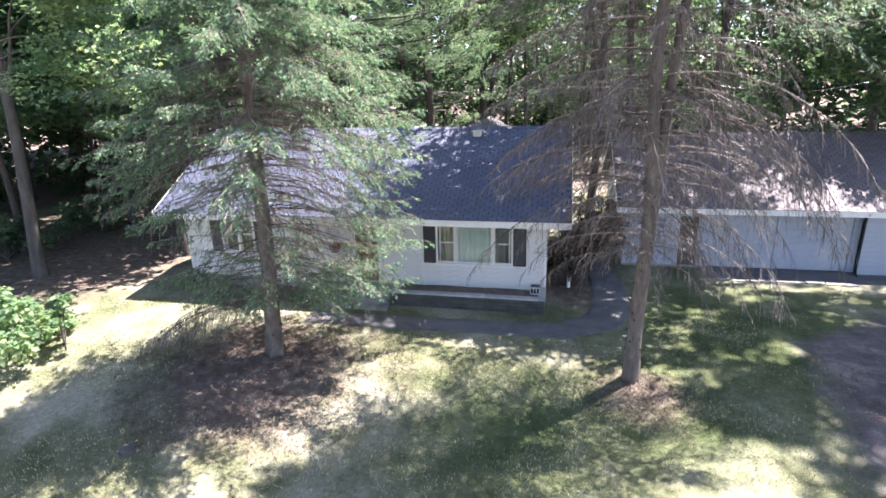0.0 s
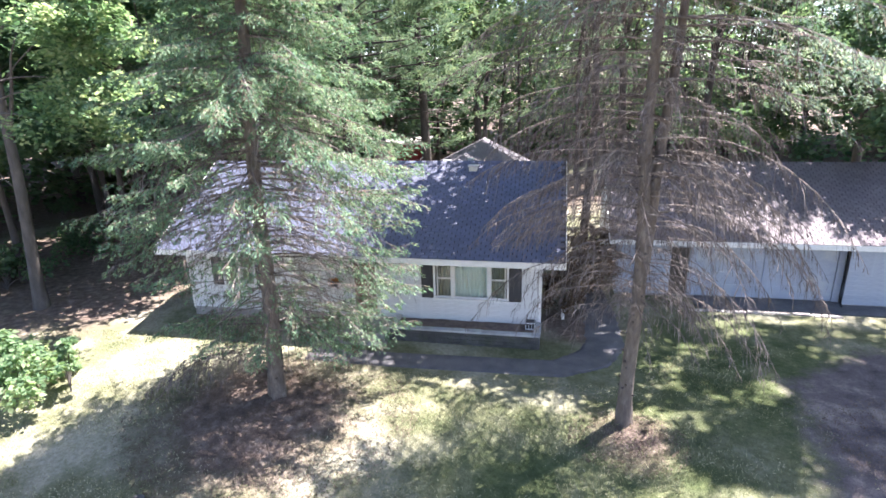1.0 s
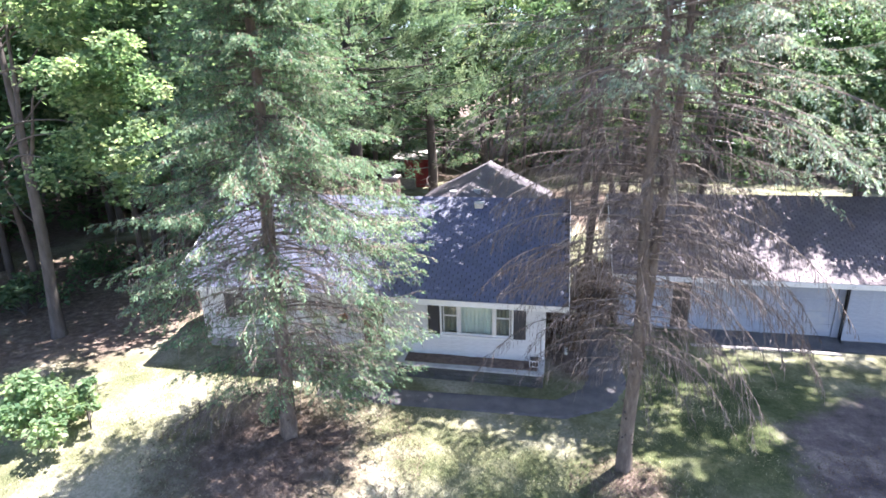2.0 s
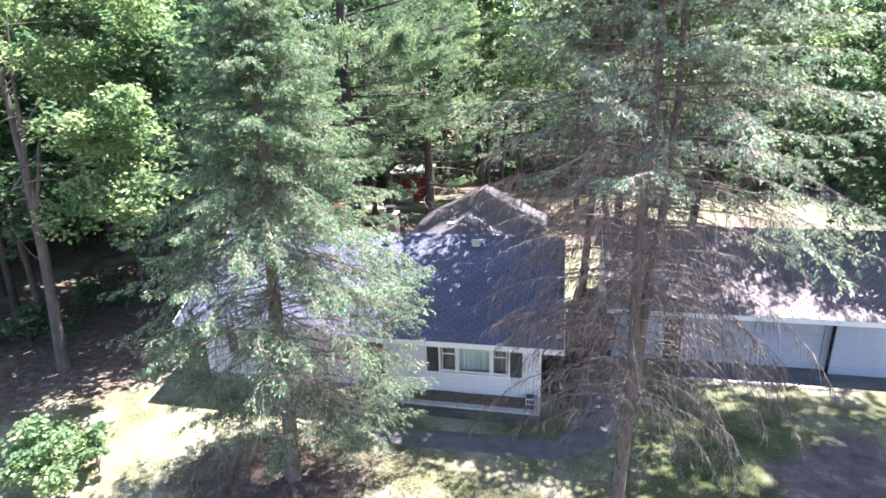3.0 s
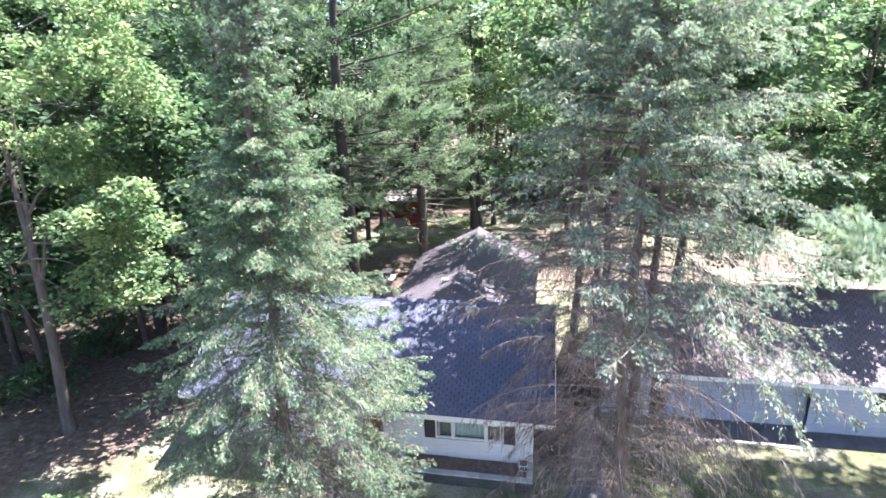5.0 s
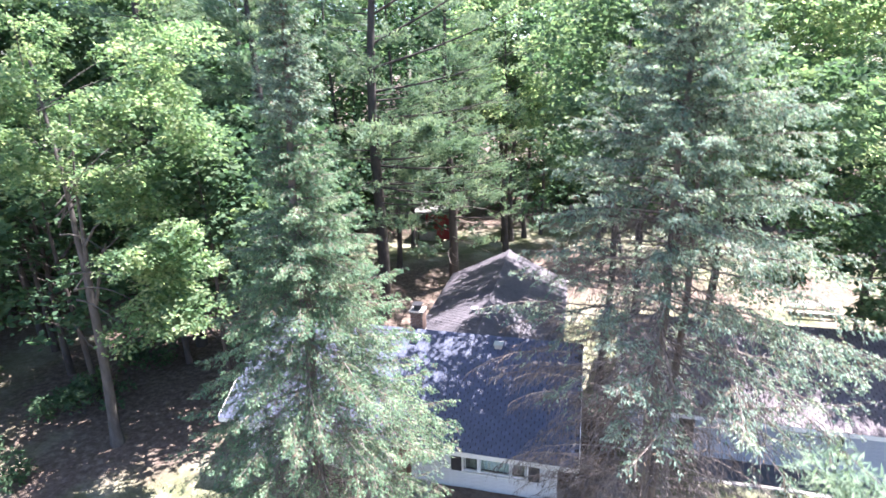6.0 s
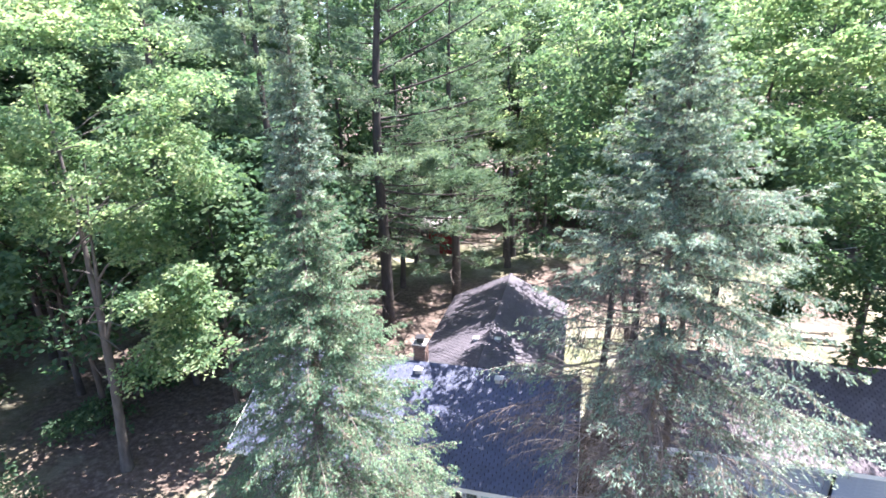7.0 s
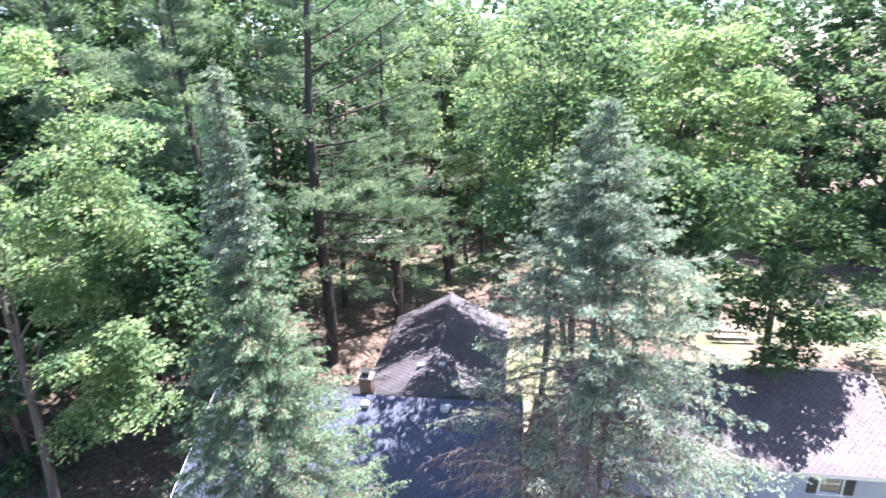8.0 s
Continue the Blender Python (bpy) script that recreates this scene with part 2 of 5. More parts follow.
# litter under trees; the disc at (1.0, 18.6) paints the shaded corridor by the house
LITTER_AND_SHADE = [(-8.0, 11.6, 2.6, 1.2), (2.1, 12.0, 0.7, 0.6), (-24, 24, 8.5, 2.5), (-15, 35, 9.0, 3.5), (-9, 42, 4.0, 3.0), (1, 45, 7.5, 3.5), (9, 40, 3.5, 3.0), (-22, 14.5, 2.0, 1.2), (-19.5, 18.5, 3.5, 2.0), (1.0, 18.6, 1.5, 0.8), (17, 44, 4.5, 3.0), (11, 36, 3.0, 2.0), (21, 35, 4.0, 3.0)]
LUSH = [(6.0, 15.5, 4.2, 2.0), (-0.5, 10.5, 2.2, 2.0), (3.5, 11.0, 1.2, 1.5)]
YARD = (6, 18, 41, 3)
M_GROUND = ground_mat()
M_DRIVE = ground_mat("worn_gravel_drive", True)


# ---- building helpers ----
def origin_of(ob):
    o = Vector((0, 0, 0))
    while ob:
        o += ob.location
        ob = ob.parent
    return o


def thing(name, at, label, category, group="", kind=""):
    e = new(name)
    e.location = at
    return tagged(e, label, category, group, kind)


def attach(name, me, material, parent, label=""):
    ob = new(name, me)
    if material and not me.materials:
        me.materials.append(material)
    ob.parent = parent
    if label:
        ob["label"] = label
    return ob


def part(name, bm, material, parent, label="", smooth=False):
    """Links a bmesh, in world places, as one mesh under a thing or a part."""
    o = origin_of(parent)
    if o.length:
        bmesh.ops.translate(bm, verts=bm.verts, vec=-o)
    me = bpy.data.meshes.new(name)
    bmesh.ops.recalc_face_normals(bm, faces=bm.faces)
    bm.to_mesh(me)
    bm.free()
    if smooth:
        me.shade_smooth()
    return attach(name, me, material, parent, label)


def box(x0, x1, y0, y1, z0, z1, bevel=0.0, bm=None):
    bm = bm or bmesh.new()
    r = bmesh.ops.create_cube(bm, size=1)
    for v in r["verts"]:
        v.co = Vector(((x0 + x1) / 2 + v.co.x * (x1 - x0), (y0 + y1) / 2 + v.co.y * (y1 - y0), (z0 + z1) / 2 + v.co.z * (z1 - z0)))
    if bevel:
        es = {e for v in r["verts"] for e in v.link_edges}
        bmesh.ops.bevel(bm, geom=list(es), offset=bevel, segments=2, affect="EDGES", clamp_overlap=True)
    return bm


def solid(outline, axis, a, b, bm=None):
    """A prism: a 2D outline pushed along an axis from a to b."""
    bm = bm or bmesh.new()

    def place(u, v, w):
        return {"x": (w, u, v), "y": (u, w, v), "z": (u, v, w)}[axis]
    lo = [bm.verts.new(place(u, v, a)) for u, v in outline]
    hi = [bm.verts.new(place(u, v, b)) for u, v in outline]
    bm.faces.new(lo)
    bm.faces.new(hi[::-1])
    for i in range(len(lo)):
        j = (i + 1) % len(lo)
        bm.faces.new((lo[i], hi[i], hi[j], lo[j]))
    return bm


class Geo:
    """Gathers tubes, ribbons and leaves in arrays and makes one mesh of them."""

    def __init__(self):
        self.v, self.q, self.n = [], [], 0

    def add(self, v, q):
        self.v.append(np.asarray(v, dtype=np.float32).reshape(-1, 3))
        self.q.append(np.asarray(q, dtype=np.int32).reshape(-1, 4) + self.n)
        self.n += len(self.v[-1])

    def tube(self, pts, rad, sides=6, flare=None):
        pts = np.asarray(pts, float)
        n = len(pts)
        tan = np.gradient(pts, axis=0)
        tan /= np.linalg.norm(tan, axis=1)[:, None] + 1e-9
        ref = np.array([0.0, 0.0, 1.0]) if abs(tan[0][2]) < 0.8 else np.array([1.0, 0.0, 0.0])
        a = np.cross(tan, ref)
        a /= np.linalg.norm(a, axis=1)[:, None] + 1e-9
        b = np.cross(tan, a)
        ang = np.arange(sides) * 2 * np.pi / sides
        rr = np.asarray(rad, float)[:, None, None] * np.ones((1, sides, 1))
        if flare is not None:
            rr = rr * flare
        ring = pts[:, None, :] + rr * (np.cos(ang)[None, :, None] * a[:, None, :] + np.sin(ang)[None, :, None] * b[:, None, :])
        i = np.arange(n - 1)[:, None] * sides
        j = np.arange(sides)[None, :]
        k = (j + 1) % sides
        q = np.stack([i + j, i + k, i + sides + k, i + sides + j], -1)
        self.add(ring, q)

    def leaves(self, c, u, v):
        """Pointed leaves: centres, half lengths along u, half widths along v."""
        c, u, v = (np.asarray(x, np.float32) for x in (c, u, v))
        w = np.stack([c - u, c + v - u * 0.1, c + u, c - v - u * 0.1], 1)
        self.add(w, np.arange(len(c) * 4).reshape(-1, 4))

    def strips(self, a, b, c, width, side):
        """Thin bent strips through three points each."""
        w = side * np.asarray(width).reshape(-1, 1)
        v = np.stack([a - w, a + w, b - w * 0.8, b + w * 0.8, c - w * 0.35, c + w * 0.35], 1)
        i = np.arange(len(a))[:, None] * 6
        q = np.concatenate([i + np.array([[0, 1, 3, 2]]), i + np.array([[2, 3, 5, 4]])])
        self.add(v, q)

    def mesh(self, name, material, smooth=False):
        v, q = np.concatenate(self.v), np.concatenate(self.q)
        me = bpy.data.meshes.new(name)
        me.vertices.add(len(v))
        me.vertices.foreach_set("co", v.ravel())
        me.loops.add(len(q) * 4)
        me.loops.foreach_set("vertex_index", q.ravel())
        me.polygons.add(len(q))
        me.polygons.foreach_set("loop_start", np.arange(0, len(q) * 4, 4, dtype=np.int32))
        me.update(calc_edges=True)
        if smooth:
            me.shade_smooth()
        else:
            me.shade_flat()
        me.materials.append(material)
        return me


def unit(a):
    return a / (np.linalg.norm(a, axis=-1, keepdims=True) + 1e-9)


def ground_z(x, y):
    return -0.08 * np.clip(13 - y, 0, 26) * np.clip((13 - y) / 2.5, 0, 1)


# ---- trees ----
def spruce_tree(name, at, height, shape, low, live, bare_in, seed, label, material, stems, dead_low=None, lean=(0.0, 0.0), hairs=7, step=0.026, skew=0.0, front=(0.0, 0.0, 0.0), shelter=0.0, top_from=99.0, droop=1.0, thick=(6, 9), ragged=0.38, sunny=0.0):
    """A spruce: tapered stem or stems, whorls of limbs with side twigs set like a feather, needles on the live twigs, bare hanging twigs on the dead ones.
    shape: limb length by height; live: share of live twigs by height; bare_in: the bare inner share of each limb by height;
    front: how much shorter and how much rarer the limbs are towards the open lawn, and up to which height; shelter: how much shorter they are towards the trees behind;
    sunny: by how many metres the live twigs reach lower on the drive side."""
    rng = np.random.default_rng(seed)
    tree = thing(name, at, label, "tree", "front yard spruces")
    hs, ls = np.array(shape).T
    lh, lf = np.array(live).T
    ih, inn = np.array(bare_in).T
    bark = Geo()
    for base, x0, y0, top, r0, ox, oy in stems:
        z = np.linspace(base, top, 26)
        f = (z - base) / (top - base)
        x = x0 + ox * np.minimum(1, f * 3) + lean[0] * z / height + 0.05 * np.sin(z * 0.9 + seed)
        y = y0 + oy * np.minimum(1, f * 3) + lean[1] * z / height + 0.05 * np.cos(z * 0.7)
        r = r0 * (1 - f) ** 0.85 + 0.012
        flare = None
        if base <= 0:
            a = np.arange(14) * 2 * np.pi / 14
            r = r + 0.035 * np.exp(-(z - base) * 2.6)
            flare = 1 + (0.04 + 0.22 * np.exp(-(z - base) * 2.8))[:, None, None] * np.sin(a * 5 + seed)[None, :, None]
            z = z.copy()
            z[0] -= 0.15
        bark.tube(np.stack([x, y, z], 1), r, 14 if base <= 0 else 9, flare)
    attach("trunk", bark.mesh("trunk", M_BARK, True), None, tree)
    knots = Geo()
    for k in range(46):
        z, a = rng.uniform(0.5, low + 2.5), rng.uniform(0, 6.283)
        r = stems[0][4] * (1 - z / height) ** 0.85
        d = np.array([np.cos(a), np.sin(a), 0.15])
        at_z = np.array([0.05 * np.sin(z * 0.9 + seed) + lean[0] * z / height, 0.05 * np.cos(z * 0.7), z])
        knots.tube(at_z + np.stack([d * (r - 0.03), d * (r + 0.012), d * (r + rng.uniform(0.02, 0.08))]), [0.042, 0.032, 0.012], 6)
    tagged(attach("knots", knots.mesh("knots", M_BARK_DARK, True), None, tree, "dark branch stubs and knots"), kind="stuff")
    jobs = []
    h = low
    while h < height - 0.15:
        n = rng.integers(*thick) if h < height * 0.75 else rng.integers(8, 11)
        a0 = rng.uniform(0, 6.28)
        tier = rng.uniform(0.88, 1.06)
        for k in range(n):
            jobs.append((h + rng.uniform(-0.14, 0.14), a0 + k * 6.283 / n + rng.uniform(-0.35, 0.35), tier, None))
        h += rng.uniform(0.28, 0.44) if h < height * 0.75 else rng.uniform(0.19, 0.27)
    for z0, a0, a1, n, ln in (dead_low or ()):
        for k in range(n):
            jobs.append((z0 + rng.uniform(-0.2, 0.2), rng.uniform(a0, a1), ln, False))
    limbs, twigs = Geo(), []
    for h, a, scale, forced in jobs:
        facing = max(0.0, -math.sin(a)) if h < front[2] and forced is None else 0.0
        if rng.random() < front[1] * facing ** 1.5:
            continue
        share = np.interp(h + sunny * math.cos(a), lh, lf) if forced is None else 0.0
        L = np.interp(h, hs, ls) * scale * (1 + skew * math.cos(a)) * (1 - front[0] * facing) * (1 - shelter * max(0.0, math.cos(a - 0.95)) ** 2)
        L = max(0.12, L * (rng.uniform(0.5, 0.85) if rng.random() < ragged else rng.uniform(0.87, 1.05)))
        f = h / height
        s = np.linspace(0, 1, 9)
        bend = rng.uniform(-0.4, 0.4)
        ca, sa = np.cos(a + bend * s), np.sin(a + bend * s)
        if share < 0.3:
            fall = droop * rng.uniform(0.75, 1.25) * (1 + 0.3 * math.cos(a)) * np.interp(f, [0.15, 0.5], [1.15, 0.55])
            zz = h + L * (0.14 * s - 0.40 * s ** 2 * fall - 0.20 * s ** 5 * fall) + 0.09 * np.sin(s * 8 + a * 5) * s * (1 - 0.5 * s)
        else:
            up = 0.03 + 0.75 * max(0, f - 0.45)
            zz = h + L * (up * s - (0.32 * (1 - f) + 0.12) * rng.uniform(0.6, 1.35) * s ** rng.uniform(1.3, 2.2) + 0.10 * s ** 5) + 0.04 * L * np.sin(s * 7 + a * 3) * s
        zz = np.maximum(zz, (1.95 if forced is None else 0.3) + 0.35 * rng.random())
        pts = np.stack([lean[0] * f + L * s * ca, lean[1] * f + L * s * sa, zz], 1)
        limbs.tube(pts, ((0.005 + 0.004 * L) if share > 0.3 else (0.004 + 0.0028 * L)) * (1 - s) ** 0.8 + 0.003, 4)
        n = int(L / (0.068 if share > 0.3 else 0.056)) + 6
        st = np.clip(np.linspace(0.14, 1.0, n) + rng.normal(0, 0.012, n), 0.1, 1.0)
        if share > 0.3:
            st = np.clip(st + 0.6 * (np.round(st * L / 0.36) * 0.36 / L - st), 0.1, 1.0)
        p = np.stack([np.interp(st, s, pts[:, i]) for i in range(3)], 1)
        tan = unit(np.stack([np.interp(st, s, np.gradient(pts[:, i])) for i in range(3)], 1))
        side = unit(np.cross(tan, [0, 0, 1.0])) * np.where(np.arange(n) % 2, 1, -1)[:, None]
        tip = np.clip((st - 0.55) * 2.2, 0, 1)[:, None]
        d = unit(tan * (0.62 + 0.5 * tip) + side * (0.85 - 0.5 * tip) + rng.normal(0, 0.15, (n, 3)) + np.array([0, 0, -0.16]))
        ln = (0.13 + 0.30 * L * np.clip(1.02 - st, 0.02, 1) ** 0.8 * np.clip(st * 3, 0.3, 1) * rng.uniform(0.55, 1.15, n)).clip(0.10, 0.78)
        if share < 0.3:
            ln = ln * rng.uniform(0.55, 1.1, n)
        gone = np.interp(h + sunny * math.cos(a), ih, inn)
        al = (rng.random(n) < share) & (st > gone + rng.normal(0, 0.09, n))
        keep = al | (rng.random(n) < (0.55 if share > 0.3 else 0.95))
        twigs.append((p[keep], d[keep], ln[keep], al[keep]))
    p, d, ln, al = (np.concatenate(x) for x in zip(*twigs))
    down = np.array([0, 0, 1.0])
    # live twigs: a thin stalk and many small needle sprays on both of its sides
    needles, old = Geo(), Geo()
    lp, ld, ll = p[al], d[al], ln[al]
    cnt = np.maximum(5, (ll / step).astype(int))
    idx = np.repeat(np.arange(len(lp)), cnt)
    m = len(idx)
    fr = rng.random(m) ** 0.85
    dd = ld[idx]
    sd = unit(np.cross(dd, down))
    sp = rng.normal(0, 1, m)
    width = 0.055 * np.sin(np.clip(fr * 0.85 + 0.15, 0, 1) * np.pi) + 0.022
    c = lp[idx] + dd * (fr * ll[idx])[:, None] + sd * (sp * width)[:, None] + rng.normal(0, 0.016, (m, 3)) - down * (0.38 * fr ** 2 * ll[idx] + 0.05 * rng.random(m) ** 3)[:, None]
    u = unit(dd + sd * (np.sign(sp) * 0.7)[:, None] + rng.normal(0, 0.35, (m, 3)) - down * 0.25)
    v = unit(np.cross(u, rng.normal(0, 0.8, (m, 3)) + down))
    size = rng.uniform(0.028, 0.062, m)[:, None]
    fresh = rng.random(m) > 0.16 * (1 - fr)
    tip = fresh & (c[:, 2] > top_from)
    fresh &= ~tip
    needles.leaves(c[fresh], (u * size)[fresh], (v * size * 0.30)[fresh])
    fresh |= tip
    if tip.any():
        leader = Geo()
        leader.leaves(c[tip], (u * size)[tip], (v * size * 0.32)[tip])
        attach("leader", leader.mesh("leader", M_NEEDLE_BLUE), None, tree, "blue-green young needles at the top")
    old.leaves(c[~fresh], (u * size)[~fresh], (v * size * 0.3)[~fresh])
    old.strips(lp, lp + ld * ll[:, None] * 0.5 - down * (0.08 * ll)[:, None], lp + ld * ll[:, None] * 0.9 - down * (0.30 * ll)[:, None], np.full(len(lp), 0.0045), unit(np.cross(ld, down)))
    attach("needles", needles.mesh("needles", material), None, tree)
    attach("old_growth", old.mesh("old_growth", M_NEEDLE_OLD), None, tree, "brown inner twigs and old needles")
    # dead twigs: bare, bent down at the ends, with fine side twigs hanging from them
    dp, dl = p[~al], ln[~al] * rng.uniform(0.8, 1.5, (~al).sum())
    dd = unit(d[~al] + rng.normal(0, 0.12, (len(dp), 3)))
    mid = dp + dd * (dl * 0.55)[:, None] - down * (0.08 * dl)[:, None]
    e = dp + dd * (dl * 0.82)[:, None] - down * (rng.uniform(0.35, 0.95, len(dp)) * dl)[:, None]
    limbs.strips(dp, mid, e, rng.uniform(0.004, 0.0095, len(dp)), unit(rng.normal(0, 1, (len(dp), 3))))
    idx = np.repeat(np.arange(len(dp)), hairs)
    f = rng.uniform(0.1, 1.0, len(idx))[:, None]
    a = dp[idx] * (1 - f) + e[idx] * f + (mid - (dp + e) / 2)[idx] * (4 * f * (1 - f))
    hl = rng.uniform(0.05, 0.24, len(idx))[:, None] * (0.6 + dl[idx][:, None])
    hd = unit(dd[idx] * 0.55 + rng.normal(0, 0.4, (len(idx), 3)) - down * 0.55)
    b = a + hd * hl * 0.5
    c = b + unit(hd - down * 0.9) * hl * 0.55
    limbs.leaves((a + c) / 2, (c - a) / 2, unit(np.cross(c - a, rng.normal(0, 1, (len(idx), 3)))) * rng.uniform(0.003, 0.006, (len(idx), 1)))
    attach("branchwork", limbs.mesh("branchwork", M_DEAD), None, tree, "grey bare drooping limbs and twigs")
    return tree


def leaf_clumps(geo, rng, centres, radii, per, size, flat=0.55, droop=0.2, slim=0.62):
    """Leaves spread over the upper skin of flattened clumps."""
    k = len(centres)
    idx = np.repeat(np.arange(k), per)
    m = len(idx)
    dirs = unit(rng.normal(0, 1, (m, 3)) + np.array([0, 0, 0.35]))
    r = radii[idx] * rng.uniform(0.35, 1.08, m) ** 0.6
    off = dirs * r[:, None] * np.array([1, 1, flat])
    off += 0.12 * radii[idx][:, None] * np.sin(dirs[:, ::-1] * 5 + idx[:, None])
    c = centres[idx] + off
    u = unit(dirs * np.array([1, 1, 0.2]) + rng.normal(0, 0.6, (m, 3)) * np.array([1, 1, 0.5]) - np.array([0, 0, droop]))
    v = unit(np.cross(u, rng.normal(0, 0.6, (m, 3)) + np.array([0, 0, 1.0])))
    s = size * rng.uniform(0.6, 1.25, m)[:, None]
    geo.leaves(c, u * s, v * s * slim)


def broadleaf_tree(name, at, height, spread, low, seed, label, leaf_mat, bark_mat, clumps=46, per=110, size=0.16, trunk_r=0.2, fork=0.45, lean=(0, 0), group="", centres=None, boles=(), slim=0.62):
    """A broad-leaved tree: tapered stem, limbs that fork out to each clump of leaves, an uneven crown with gaps."""
    rng = np.random.default_rng(seed)
    tree = thing(name, at, label, "tree", group)
    wood, leaf = Geo(), Geo()
    z = np.linspace(-0.2, height * 0.9, 14)
    f = np.clip(z / (height * 0.9), 0, 1)
    stem = np.stack([lean[0] * f ** 1.3 + 0.12 * np.sin(z * 0.5 + seed), lean[1] * f ** 1.3 + 0.12 * np.cos(z * 0.45 + seed), z], 1)
    if not boles:
        wood.tube(stem, trunk_r * (1 - f) ** 0.9 + 0.02 + 0.35 * trunk_r * np.exp(-np.clip(z, 0, 99) * 2.0), 9)
    for pts, r0 in boles:
        pts = np.array(pts, float)
        t = np.linspace(0, 1, 22)
        k = np.linspace(0, 1, len(pts))
        run = np.stack([np.interp(t, k, pts[:, i]) for i in range(3)], 1)
        run[1:-1] = (run[:-2] + 2 * run[1:-1] + run[2:]) / 4
        wood.tube(run, r0 * (1 - 0.8 * t) + (0.3 * r0 * np.exp(-np.clip(run[:, 2], 0, 99) * 2.0) if pts[0][2] < 0 else 0), 9)
    if centres is None:
        cz = low + (height - low) * rng.random(clumps) ** 0.85
        g = (cz - low) / (height - low)
        rad = spread * np.sqrt(np.clip(1 - (np.abs(g - 0.38) / 0.64) ** 2.2, 0.02, 1)) * rng.uniform(0.35, 1.0, clumps) ** 0.5
        a = rng.uniform(0, 6.283, clumps)
        centres = np.stack([lean[0] * cz / height + rad * np.cos(a), lean[1] * cz / height + rad * np.sin(a), cz], 1)
    else:
        centres = np.asarray(centres, float)
    cr = rng.uniform(0.55, 1.25, len(centres)) * spread * 0.27 + 0.25
    for c in centres[:: max(1, len(centres) // (14 if group == 'forest' else 20))]:
        zs = np.clip(c[2] - np.hypot(c[0], c[1]) * rng.uniform(0.5, 1.1), height * fork * rng.uniform(0.62, 1.3), max(c[2], height * fork * 0.62))
        s0 = np.array([np.interp(zs, z, stem[:, 0]), np.interp(zs, z, stem[:, 1]), zs])
        t = np.linspace(0, 1, 6)[:, None]
        mid = (s0 + c) / 2 + np.array([0, 0, 0.12 * np.linalg.norm(c - s0)]) + rng.normal(0, 0.15, 3)
        pts = (1 - t) ** 2 * s0 + 2 * t * (1 - t) * mid + t ** 2 * c
        wood.tube(pts, (trunk_r * 0.26 * (1 - t[:, 0]) ** 1.3 + 0.01) * np.clip(1.15 - zs / height, 0.25, 1), 4)
    leaf_clumps(leaf, rng, centres, cr, per, size, slim=slim)
    attach("trunk", wood.mesh("trunk", bark_mat, True), None, tree)
    attach("crown", leaf.mesh("crown", leaf_mat), None, tree)
    return tree


